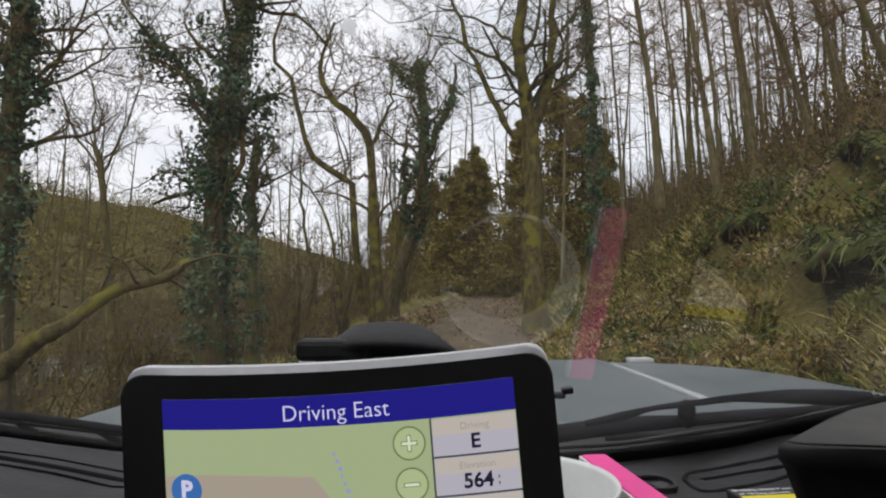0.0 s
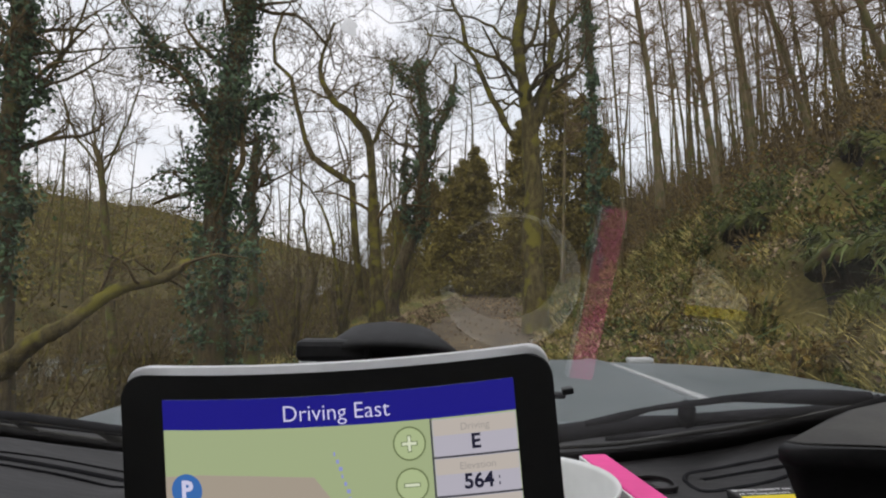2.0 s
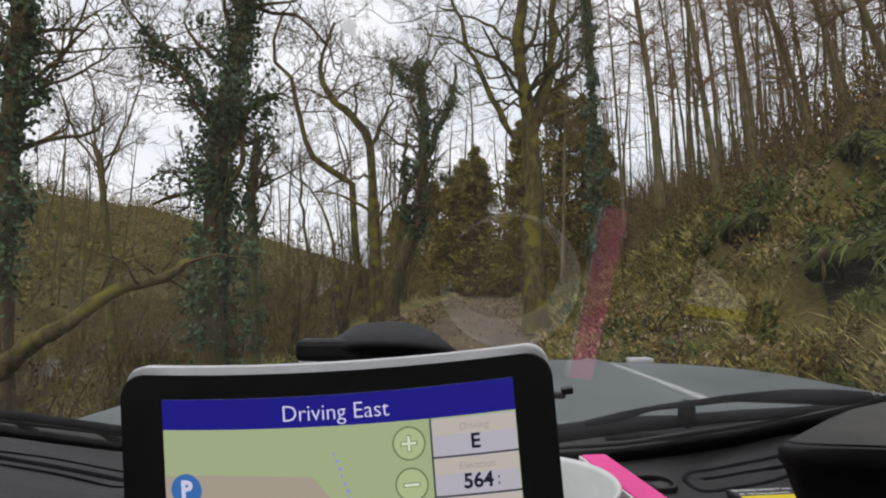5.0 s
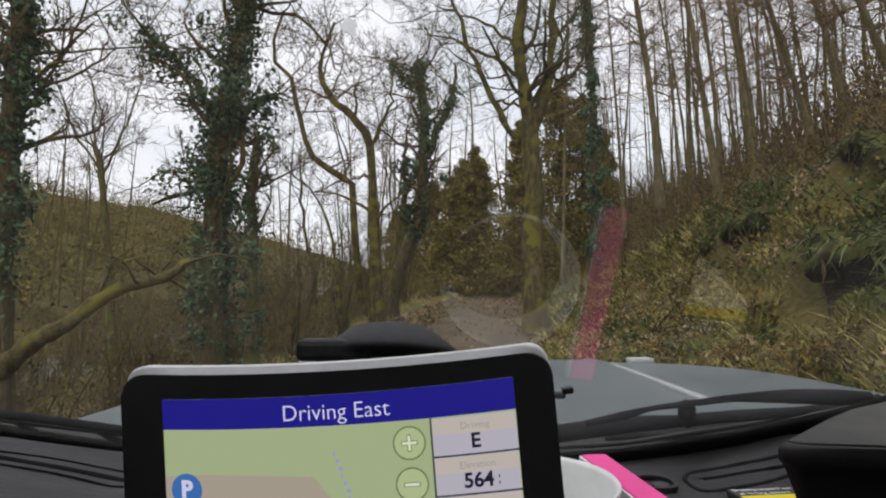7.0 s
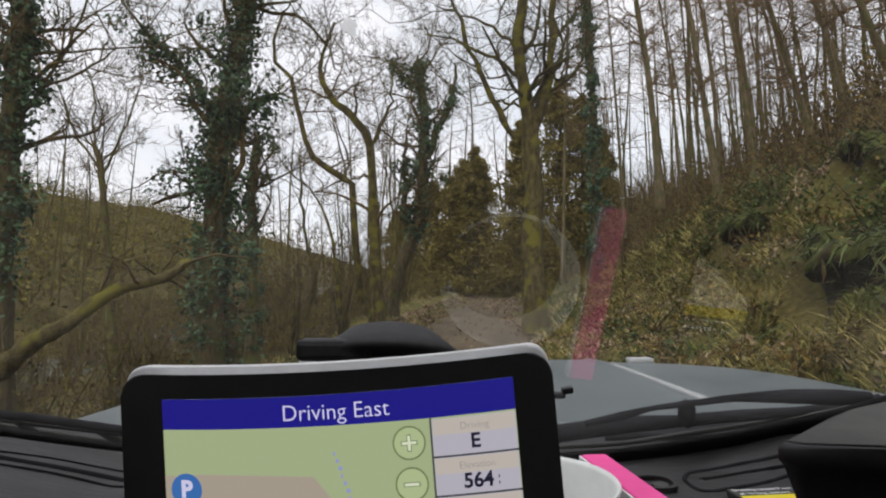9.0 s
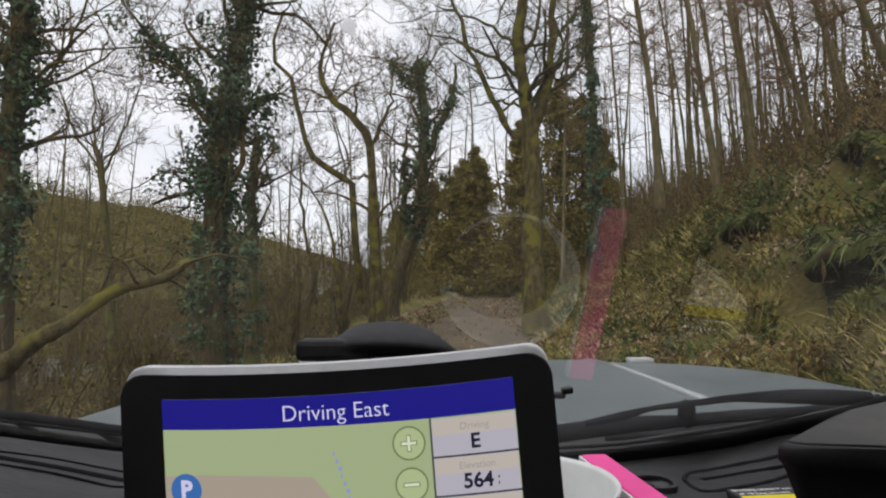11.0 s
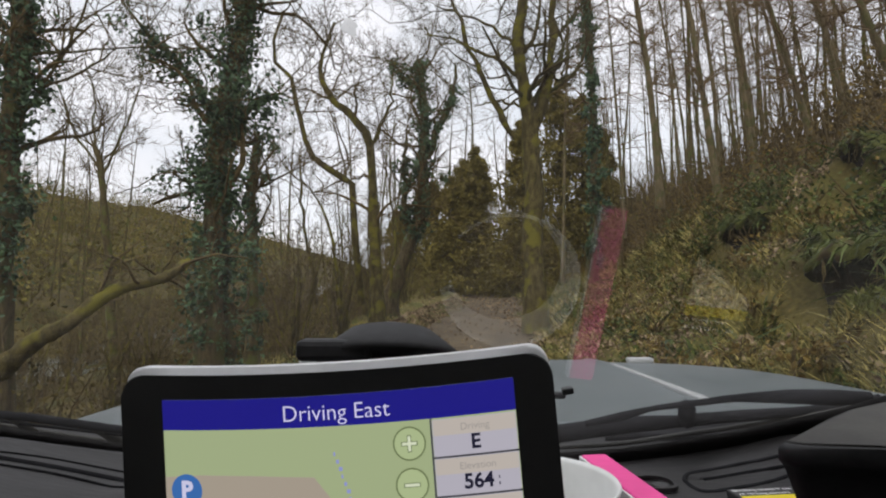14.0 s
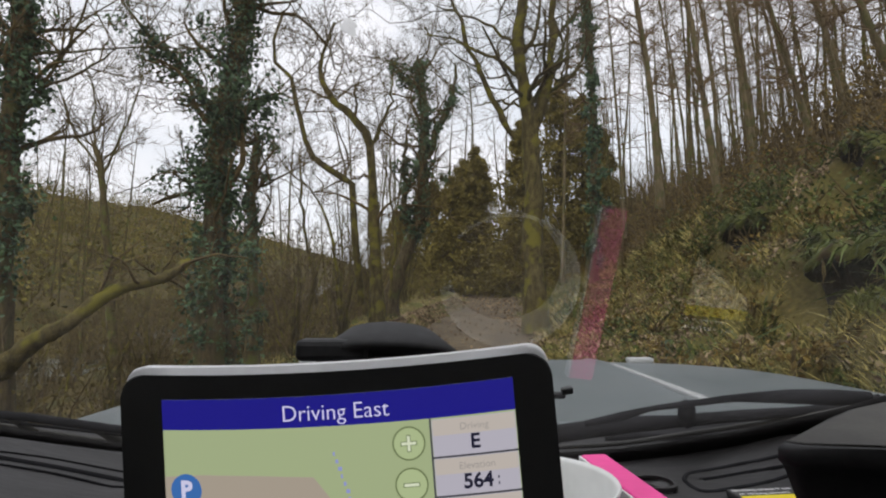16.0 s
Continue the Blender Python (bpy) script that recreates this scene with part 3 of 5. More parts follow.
def tree(seed, trunk, radii, limbs=(), bark=None, twigs=None, label="", category="tree", sprout=14, reach=2.2, depth=2, kids=5, low=0.35, lift=0.08, ivy=0, ivy_span=(0.1, 0.9), ivy_wide=0.4, leaf=0.09, limb_ivy=1, twig=0.012, angle=0.85, name="bare_tree", group="lane-side trees"):
    """A tree from the way its trunk and main limbs run; limbs are (points, start radius)."""
    rng = np.random.default_rng(seed)
    base = np.array(trunk[0], float)
    thing = new(name)
    thing.location = base
    tagged(thing, label, category, group)
    stem, arms, green = Buf(), Buf(), Buf()
    path = curve_through(np.array(trunk, float) - base, 22)
    rad = np.interp(np.linspace(0, 1, len(path)), np.linspace(0, 1, len(radii)), radii)
    path[2:-1] += rng.normal(size=(len(path) - 3, 3)) * rad[2:-1, None] * 0.10
    lump = 1 + 0.07 * rng.normal(size=len(path))
    flare = 1 + 0.32 * np.exp(-np.arange(len(path)) / 0.8)
    path = np.vstack([path[0] - np.array([0, 0, 0.6]), path])
    stem.tube(path, np.concatenate([[rad[0] * 1.45], rad * lump * flare]), 12)
    ways = [(path[1:], rad)]
    for pts, r in limbs:
        way = curve_through(np.array(pts, float) - base, 12)
        way[1:-1] += rng.normal(size=(len(way) - 2, 3)) * r * 0.6
        rr = np.linspace(r, r * 0.35, len(way)) * (1 + 0.1 * rng.normal(size=len(way)))
        stem.tube(way, rr, 7)
        ways.append((way, rr))
    for w, (way, rr) in enumerate(ways):
        start = low if w == 0 else 0.15
        for _ in range(sprout if w == 0 else max(3, sprout // 2)):
            t = rng.uniform(start, 1.0) * (len(way) - 1)
            k = min(int(t), len(way) - 2)
            q = way[k] + (way[k + 1] - way[k]) * (t - k)
            out = rng.normal(size=3)
            out[2] = abs(out[2]) * 0.5 + 0.25
            bough(arms, rng, q, out, reach * rng.uniform(0.5, 1.2), max(rr[k] * 0.35, twig), depth, lift, kids, 0.3, angle)
    part("trunk", stem, bark or BARK, thing)
    if arms.count:
        tagged(part("branches", arms, twigs or TWIG, thing), kind="stuff")
    if ivy:
        for w, (way, rr) in enumerate(ways):
            if w and not limb_ivy:
                continue
            n = ivy if w == 0 else ivy // 6
            lo, hi = ivy_span if w == 0 else (0.0, 0.75)
            # ivy grows in tufts
            m = max(6, n // 60)
            t = rng.uniform(lo, hi, m) * (len(way) - 1)
            k = np.minimum(t.astype(int), len(way) - 2)
            q = way[k] + (way[k + 1] - way[k]) * (t - k)[:, None]
            tuft = q + rng.normal(size=(m, 3)) * np.array([1, 1, 0.5]) * ivy_wide * rng.uniform(0.2, 1.0, m)[:, None]
            c = np.repeat(tuft, 60, 0) + rng.normal(size=(m * 60, 3)) * ivy_wide * 0.42
            green.leaves(c, leaf, rng)
            t = rng.uniform(lo, hi, n // 2) * (len(way) - 1)
            k = np.minimum(t.astype(int), len(way) - 2)
            q = way[k] + (way[k + 1] - way[k]) * (t - k)[:, None]
            green.leaves(q + rng.normal(size=q.shape) * (rr[k][:, None] * 0.9), leaf, rng)
        part("ivy", green.mesh("ivy", IVY, False), IVY, thing, "glossy dark green ivy leaves")
    return thing


# ivy-clad tree over the left verge
tree(11, [(-3.60, 9.00, -0.24), (-3.62, 9.00, 1.66), (-3.55, 9.00, 3.17), (-3.49, 9.00, 4.35), (-3.13, 9.00, 6.20), (-2.95, 9.00, 7.06)], (0.24, 0.20, 0.17, 0.14, 0.10, 0.08),
     [([(-3.57, 9.00, 4.07), (-4.09, 9.20, 4.97), (-4.86, 9.40, 5.73), (-5.53, 9.60, 6.51)], 0.05), ([(-3.55, 9.00, 4.07), (-2.94, 8.80, 4.42), (-2.43, 8.70, 4.61)], 0.045), ([(-3.44, 9.30, -0.30), (-3.47, 9.30, 1.48), (-3.49, 9.10, 3.10)], 0.15)],
     label="tall tree beside the lane, its trunk wrapped in ivy", ivy=6000, ivy_span=(0.12, 1.0), ivy_wide=0.30, leaf=0.075, sprout=16, reach=1.7, depth=3, kids=4, bark=BARK_DARK, name="ivy_tree")
# slender bare tree in the valley
tree(12, [(-7.80, 14.00, -1.24), (-8.15, 14.00, 2.41), (-8.40, 14.00, 4.49), (-8.60, 14.00, 5.12)], (0.115, 0.10, 0.08, 0.055),
     [([(-8.40, 14.00, 4.42), (-9.11, 14.00, 5.48), (-9.52, 14.00, 6.62), (-9.74, 14.00, 7.41)], 0.035), ([(-8.37, 14.00, 4.35), (-7.92, 14.00, 5.34), (-7.59, 14.00, 6.33), (-7.40, 14.00, 7.26)], 0.035), ([(-8.60, 14.00, 5.08), (-8.62, 14.00, 6.19), (-8.91, 14.00, 7.26)], 0.03)],
     label="slender bare tree with a forked open crown", sprout=9, reach=2.2, depth=3, kids=4, low=0.6, bark=BARK)
tree(13, [(-3.94, 12.00, 0.07), (-3.97, 12.00, 2.28), (-4.02, 12.00, 3.71), (-3.92, 12.00, 4.86)], (0.13, 0.11, 0.09, 0.06), label="slim young tree with ivy up its stem", ivy=1500, ivy_span=(0.0, 1.0), ivy_wide=0.16, leaf=0.08, sprout=10, reach=1.4, name="ivy_tree")
# ivy-laden tree close on the left
tree(14, [(-5.35, 7.00, 0.69), (-5.35, 7.00, 3.02), (-5.27, 7.00, 4.73), (-5.32, 7.00, 6.28)], (0.15, 0.135, 0.12, 0.09),
     [([(-5.18, 7.00, 3.94), (-4.46, 7.00, 4.26), (-4.07, 7.00, 4.55)], 0.022), ([(-5.12, 7.00, 4.46), (-4.47, 7.00, 4.52), (-3.90, 7.00, 4.54), (-2.88, 7.00, 4.56)], 0.018), ([(-5.18, 7.00, 3.73), (-4.75, 7.00, 4.44), (-4.50, 7.00, 5.02), (-4.32, 7.00, 5.61)], 0.024)],
     label="ivy-laden tree on the valley edge of the lane", ivy=3400, ivy_span=(0.10, 1.0), ivy_wide=0.24, leaf=0.07, limb_ivy=0, sprout=7, reach=1.4, bark=BARK_DARK, name="ivy_tree")
# hazel with crooked mossy stems
tree(16, [(-1.81, 16.00, 1.04), (-1.92, 16.00, 3.00), (-2.05, 16.00, 5.55), (-2.58, 16.00, 6.44), (-3.18, 16.00, 6.98), (-3.50, 16.00, 7.83), (-3.10, 16.00, 9.16)], (0.17, 0.15, 0.13, 0.11, 0.09, 0.06, 0.04),
     [([(-2.32, 16.50, 1.11), (-2.64, 16.50, 4.52), (-3.42, 16.50, 5.01), (-3.92, 16.50, 5.84), (-4.35, 16.50, 7.02), (-4.79, 16.50, 8.20), (-4.70, 16.50, 9.74)], 0.12),
      ([(-2.05, 16.00, 5.55), (-1.50, 16.00, 6.69), (-1.35, 16.00, 8.00)], 0.06), ([(-3.49, 16.00, 1.12), (-3.84, 16.00, 3.32), (-4.03, 16.00, 5.23)], 0.06), ([(-2.69, 15.00, 1.15), (-2.86, 15.00, 2.76), (-3.32, 15.00, 3.95), (-4.22, 15.00, 4.85)], 0.05),
      ([(-1.47, 16.00, 1.28), (-1.32, 16.00, 3.00), (-1.49, 16.00, 4.43), (-1.34, 16.00, 6.52)], 0.05)],
     label="crooked many-stemmed tree with mossy bark", bark=BARK_MOSS, sprout=16, reach=2.3, depth=3, kids=4, low=0.15)
# ivy tree where the lane bends
tree(17, [(-1.93, 21.00, 1.19), (-1.42, 21.00, 2.63), (-0.91, 21.00, 4.08), (-0.75, 21.00, 5.96), (-0.71, 21.00, 8.08), (-0.89, 21.00, 10.12)], (0.26, 0.24, 0.22, 0.20, 0.15, 0.08),
     [([(-0.67, 21.00, 6.38), (0.02, 21.00, 7.87), (0.40, 21.00, 8.72), (0.46, 21.00, 9.97)], 0.14), ([(-0.82, 21.00, 8.94), (-1.66, 21.00, 9.58), (-2.19, 21.00, 10.23)], 0.08), ([(-1.32, 21.00, 3.87), (-1.41, 21.00, 5.54), (-1.38, 21.00, 7.02)], 0.14)],
     label="leaning forked tree covered in dark ivy", bark=BARK_DARK, ivy=2700, ivy_span=(0.32, 1.0), ivy_wide=0.27, leaf=0.12, sprout=14, reach=2.4, name="ivy_tree")
# twin-stemmed tree at the foot of the bank
tree(18, [(2.40, 15.00, 1.03), (2.37, 15.00, 2.76), (2.32, 15.00, 4.70), (2.27, 15.00, 6.06), (2.06, 15.00, 7.44), (2.01, 15.00, 8.37), (2.15, 15.00, 9.31), (2.32, 15.00, 10.73)], (0.27, 0.27, 0.27, 0.20, 0.165, 0.15, 0.135, 0.10),
     [([(2.40, 15.00, 5.15), (2.67, 15.00, 6.98), (2.78, 15.00, 8.06), (2.97, 15.00, 9.31), (3.22, 15.00, 10.89)], 0.17), ([(1.95, 15.00, 5.53), (1.29, 15.00, 6.67), (0.72, 15.00, 8.06), (0.21, 15.00, 9.39)], 0.10),
      ([(2.19, 15.00, 6.98), (1.45, 15.00, 7.67), (0.54, 15.00, 8.14), (-0.44, 15.00, 8.34)], 0.06), ([(2.20, 15.00, 7.83), (1.15, 15.00, 8.60), (-0.21, 15.00, 9.15)], 0.06), ([(2.72, 15.00, 6.98), (3.13, 15.00, 7.60), (3.33, 15.00, 8.53)], 0.05),
      ([(2.11, 15.00, 6.37), (1.44, 15.00, 6.52), (0.84, 15.00, 6.37)], 0.045)],
     label="stout twin-stemmed tree with mossy bark at the bank's foot", bark=BARK_MOSS, twigs=BARK_DARK, sprout=11, reach=2.8, depth=3, kids=4, low=0.42)

# larches on the slope above the bank
def larch(seed, way, r, label, ivy=0):
    return tree(seed, way, (r * 0.58, r * 0.50, r * 0.40, r * 0.28), label=label, bark=BARK_DARK if ivy else LARCH, twigs=TWIG_PINK, twig=0.014, sprout=44, reach=1.8, depth=2, kids=4, low=0.3, lift=-0.01, angle=0.9,
                ivy=ivy, ivy_span=(0.0, 0.7), ivy_wide=0.3, leaf=0.14, name="larch", group="larches on the slope")


larch(30, [(5.73, 22.00, 2.25), (5.84, 22.00, 8.39), (5.59, 22.00, 12.93), (5.42, 22.00, 16.42)], 0.27, "dark larch trunk wrapped in ivy", 2600)
larch(31, [(9.10, 24.00, 5.51), (8.79, 24.00, 10.24), (8.28, 24.00, 13.96), (7.75, 24.00, 17.77)], 0.25, "straight larch with thin bare branches")
larch(32, [(8.22, 17.00, 3.76), (7.86, 17.00, 7.01), (7.43, 17.00, 10.34), (7.06, 17.00, 13.22)], 0.19, "pale larch trunk leaning over the bank")
larch(33, [(12.19, 22.00, 5.18), (11.84, 22.00, 9.29), (11.44, 22.00, 12.93), (11.05, 22.00, 16.65)], 0.18, "straight larch with thin bare branches")
larch(34, [(9.26, 14.00, 4.49), (8.79, 14.00, 6.40), (8.18, 14.00, 8.57), (7.66, 14.00, 10.56)], 0.16, "pale larch trunk leaning over the bank")
larch(35, [(13.59, 28.00, 6.59), (13.40, 28.00, 11.68), (12.86, 28.00, 16.03), (12.31, 28.00, 19.57)], 0.19, "straight larch with thin bare branches")
larch(36, [(14.52, 20.00, 7.77), (13.89, 20.00, 10.02), (13.23, 20.00, 11.89), (12.37, 20.00, 14.42)], 0.15, "straight larch with thin bare branches")
larch(37, [(9.62, 12.00, 5.89), (9.20, 12.00, 7.01), (8.83, 12.00, 8.01), (8.39, 12.00, 9.15)], 0.16, "dark larch trunk leaning over the bank")
larch(38, [(12.47, 30.00, 6.35), (12.07, 30.00, 13.33), (11.44, 30.00, 18.32)], 0.16, "straight larch with thin bare branches")
larch(39, [(6.22, 30.00, 2.50), (6.44, 30.00, 9.36), (6.65, 30.00, 15.19), (6.77, 30.00, 18.95)], 0.15, "straight larch with thin bare branches")
larch(40, [(15.87, 26.00, 7.01), (15.41, 26.00, 11.76), (14.66, 26.00, 15.81)], 0.16, "straight larch with thin bare branches")
larch(41, [(8.53, 27.00, 4.53), (8.25, 27.00, 10.49), (7.95, 27.00, 15.51)], 0.13, "straight larch with thin bare branches")


larch(42, [(11.2, 15.5, 5.2), (10.6, 15.5, 8.4), (9.9, 15.5, 11.2), (9.3, 15.5, 13.4)], 0.13, "thin larch leaning over the bank")
larch(43, [(12.6, 17.5, 6.1), (12.0, 17.5, 9.2), (11.3, 17.5, 12.2), (10.7, 17.5, 14.6)], 0.14, "thin larch leaning over the bank")
larch(44, [(11.4, 13.2, 5.4), (10.8, 13.2, 7.4), (10.2, 13.2, 9.4), (9.5, 13.2, 11.4)], 0.12, "thin larch leaning over the bank")
larch(45, [(10.4, 19.0, 4.9), (10.0, 19.0, 9.0), (9.5, 19.0, 12.6), (9.1, 19.0, 15.6)], 0.15, "thin larch leaning over the bank")


def coppice(seed, x, y, stems, high, label):
    """A shrub of many thin stems from one stool."""
    rng = np.random.default_rng(seed)
    thing = new("coppice_shrub")
    thing.location = (x, y, float(land(x, y)) - 0.05)
    tagged(thing, label, "shrub", "coppice shrubs")
    wood, fine, green = Buf(), Buf(), Buf()
    for _ in range(stems):
        a, out = rng.uniform(0, 2 * np.pi), rng.uniform(0.05, 0.42) * high
        tip = np.array([math.cos(a) * out, math.sin(a) * out, high * rng.uniform(0.6, 1.1)])
        way = curve_through([rng.normal(size=3) * np.array([0.12, 0.12, 0]), tip * np.array([0.35, 0.35, 0.5]) + rng.normal(size=3) * 0.15, tip], 8)
        r = rng.uniform(0.012, 0.035)
        wood.tube(way, np.linspace(r, r * 0.3, len(way)), 5)
        for k in range(2, len(way) - 1):
            bough(fine, rng, way[k], way[k + 1] - way[k] + rng.normal(size=3) * 0.5, high * 0.22, 0.008, 1, 0.06, 3)
        green.leaves(way[-3] + rng.normal(size=(16, 3)) * 0.35, 0.06, rng)
    part("stems", wood, BARK_MOSS, thing)
    tagged(part("twigs", fine, TWIG, thing), kind="stuff")
    tagged(part("leaves", green.mesh("leaves", SHRUB, False), SHRUB, thing, "last withered olive leaves"), kind="stuff")
    return thing


for s, (x, y, high) in enumerate(((-3.0, 17, 4.0), (-3.9, 15, 3.6), (-4.6, 19, 4.5), (-2.6, 22, 4.2), (-5.4, 16, 3.4), (-3.4, 26, 5.0), (-7.4, 13, 3.0), (-8.6, 17, 4.0), (-6.6, 23, 4.6), (-10.5, 20, 4.0), (-1.9, 29, 5.0), (3.9, 27, 3.4), (-5.0, 10.5, 2.2), (-7.0, 10, 2.4))):
    coppice(100 + s, x, y, 16, high, "brown coppice shrub with many thin bare stems")


def far_tree(seed, high):
    """One of a few bare trees that are repeated over the slopes."""
    r = np.random.default_rng(seed)
    lean = r.normal(size=2) * 0.04 * high
    return tree(seed, [(0, 0, 0), (lean[0] * 0.3, lean[1] * 0.3, high * 0.35), (lean[0] * 0.4, lean[1], high * 0.7), (lean[0], lean[1], high)], (0.088, 0.074, 0.052, 0.018),
                label="thin bare woodland tree on the slope", bark=BARK, twigs=TWIG_PINK if seed % 2 else TWIG, twig=0.026, sprout=11, reach=2.8, depth=2, kids=3, low=0.4, lift=0.09, group="woodland trees")


rng = np.random.default_rng(21)
models = [far_tree(60 + n, h) for n, h in enumerate((13, 15, 17, 12, 14, 16))]
spots_far = []
for n, x0, x1, y0, y1 in ((128, 11, 46, 26, 66), (14, -8, 12, 42, 70), (36, -34, -2, 40, 100), (16, -14, 4, 48, 90), (30, -60, -9, 22, 75), (6, 14, 30, 16, 26), (36, -95, -28, 24, 120)):
    spots_far += [(x, y) for x, y in zip(rng.uniform(x0, x1, n), rng.uniform(y0, y1, n)) if abs(x - lane_x(y)) > 3.2]
for n, (x, y) in enumerate(spots_far):
    size = rng.uniform(0.7, 1.15)
    m = pose(x, y, float(land(x, y)) - 0.1, rng.normal() * 3, -0.12 * x + rng.normal() * 3, rng.uniform(0, 360)) if abs(x) < 12 else pose(x, y, float(land(x, y)) - 0.1, rng.normal() * 3, -min(4, max(-4, 0.15 * x)) + rng.normal() * 3, 0) @ pose(0, 0, 0, 0, 0, rng.uniform(0, 360))
    if n < len(models):
        models[n].matrix_basis = m
    else:
        copy_thing(models[n % len(models)], m @ Matrix.Diagonal((size, size, size, 1)))

# tall bare trees that close the gap where the lane bends away
for n, (x, y, size) in enumerate(((2.6, 46, 1.15), (3.7, 50, 1.2), (1.7, 54, 1.25), (4.6, 44, 1.05), (-3.2, 40, 1.0), (-6.4, 43, 1.1), (-1.4, 50, 1.15), (6.0, 52, 1.2), (0.4, 58, 1.3))):
    copy_thing(models[(n + 2) % len(models)], pose(x, y, float(land(x, y)) - 0.1, 0, 1.5 * math.sin(n * 2.1), 71 * n) @ Matrix.Diagonal((size, size, size, 1)))


def evergreen(seed, at, high, wide, label):
    """A dense dark evergreen of drooping sprays."""
    rng = np.random.default_rng(seed)
    x, y = at[0], at[1]
    thing = new("evergreen_tree")
    thing.location = (x, y, float(land(x, y)) - 0.1)
    tagged(thing, label, "tree", "evergreens at the bend")
    stem, arms, green = Buf(), Buf(), Buf()
    stem.tube([(0, 0, 0), (0.1, 0, high * 0.5), (0, 0, high)], [0.22, 0.14, 0.03], 8)
    for _ in range(170):
        t = rng.uniform(0.06, 0.99)
        a = rng.uniform(0, 2 * np.pi)
        ln = 1.25 * wide * (1 - t) ** 0.62 * rng.uniform(0.55, 1.1) + 0.15
        root = np.array([0, 0, t * high])
        tip = root + np.array([math.cos(a) * ln, math.sin(a) * ln, -0.22 * ln])
        mid = (root + tip) / 2 + np.array([0, 0, 0.12 * ln])
        arms.tube([root, mid, tip], [0.03, 0.02, 0.008], 3)
        c = root + (tip - root) * rng.uniform(0.2, 1.05, 76)[:, None] + rng.normal(size=(76, 3)) * (0.07 + 0.07 * ln)
        green.leaves(c, 0.17, rng)
    part("trunk", stem, BARK_DARK, thing)
    part("branches", arms, TWIG, thing)
    part("foliage", green.mesh("foliage", NEEDLE, False), NEEDLE, thing)
    return thing


for s, (at, high, wide) in enumerate((((5.0, 36), 11.4, 2.6), ((7.2, 35), 13.5, 2.6), ((9.0, 37), 11.0, 2.4), ((1.5, 41), 9.6, 2.4), ((5.4, 38), 10.5, 2.1), ((-0.8, 46), 8.6, 2.2), ((2.6, 43), 11.0, 2.4), ((0.6, 39), 8.0, 2.2), ((2.9, 47), 10.5, 2.4), ((-3.4, 45), 6.5, 2.0), ((11.4, 41), 8.0, 1.8))):
    evergreen(80 + s, at, high, wide, "dense dark evergreen beyond the bend of the lane")

# trees along the stretch of lane that lies behind the car
def lane_tree(seed, x, y, high, r, lean, label, **more):
    z = float(land(x, y)) - 0.1
    way = [(x, y, z), (x + 0.25 * lean, y, z + high * 0.35), (x + 0.6 * lean, y + 0.2, z + high * 0.7), (x + lean, y, z + high)]
    return tree(seed, way, (r, r * 0.85, r * 0.6, r * 0.2), label=label, depth=2, kids=4, sprout=12, **more)


lane_tree(201, -3.9, -37, 15, 0.46, 1.6, "massive leaning tree with a dark ivy-hung trunk", ivy=2600, ivy_span=(0.1, 0.6), ivy_wide=0.3, leaf=0.10, bark=BARK_DARK, reach=3.5, name="ivy_tree")
lane_tree(202, -2.9, -34, 14, 0.34, 2.2, "stout leaning tree with mossy bark and long limbs", bark=BARK_MOSS, reach=3.5)
lane_tree(203, -3.2, -28, 14, 0.20, 0.4, "forked slender bare tree on the verge", reach=2.6)
lane_tree(204, -2.7, -23, 7, 0.22, 0.2, "broken stump of a tree smothered in ivy", ivy=3000, ivy_span=(0.1, 1.0), ivy_wide=0.4, leaf=0.12, reach=1.2, name="ivy_tree")
lane_tree(205, -4.6, -20, 9, 0.18, 0.3, "leaning tree covered in dark ivy", ivy=2400, ivy_span=(0.1, 1.0), ivy_wide=0.35, leaf=0.12, reach=1.6, name="ivy_tree")
lane_tree(206, 3.6, -26, 15, 0.26, -0.8, "tall tree on the bank, its trunk clad in ivy", ivy=2400, ivy_span=(0.0, 0.8), ivy_wide=0.22, leaf=0.10, bark=BARK_DARK, reach=2.6, name="ivy_tree")
lane_tree(207, 3.6, -16, 12, 0.32, -1.6, "spreading oak with long arching bare limbs", reach=4.2, low=0.25)
lane_tree(208, 7.6, -21, 14, 0.28, -0.6, "straight bare tree on the slope above the bank", reach=2.6)
lane_tree(209, -4.4, -8.5, 10, 0.22, 0.2, "tall column of ivy on a dead trunk", ivy=3600, ivy_span=(0.1, 1.0), ivy_wide=0.42, leaf=0.11, reach=1.2, name="ivy_tree")
lane_tree(210, -5.4, -4.0, 6.5, 0.2, 0.2, "short trunk smothered in dark ivy", ivy=2600, ivy_span=(0.05, 1.0), ivy_wide=0.42, leaf=0.11, reach=1.0, name="ivy_tree")
for n, (x, y) in enumerate(((9, -30), (12, -12), (14, -26), (10, -5), (17, -18), (13, -38), (18, -34), (-9, -30), (-12, -18), (-10, -8))):
    copy_thing(models[n % len(models)], pose(x, y, float(land(x, y)) - 0.1, 0, -3 if x > 0 else 2, 37 * n))

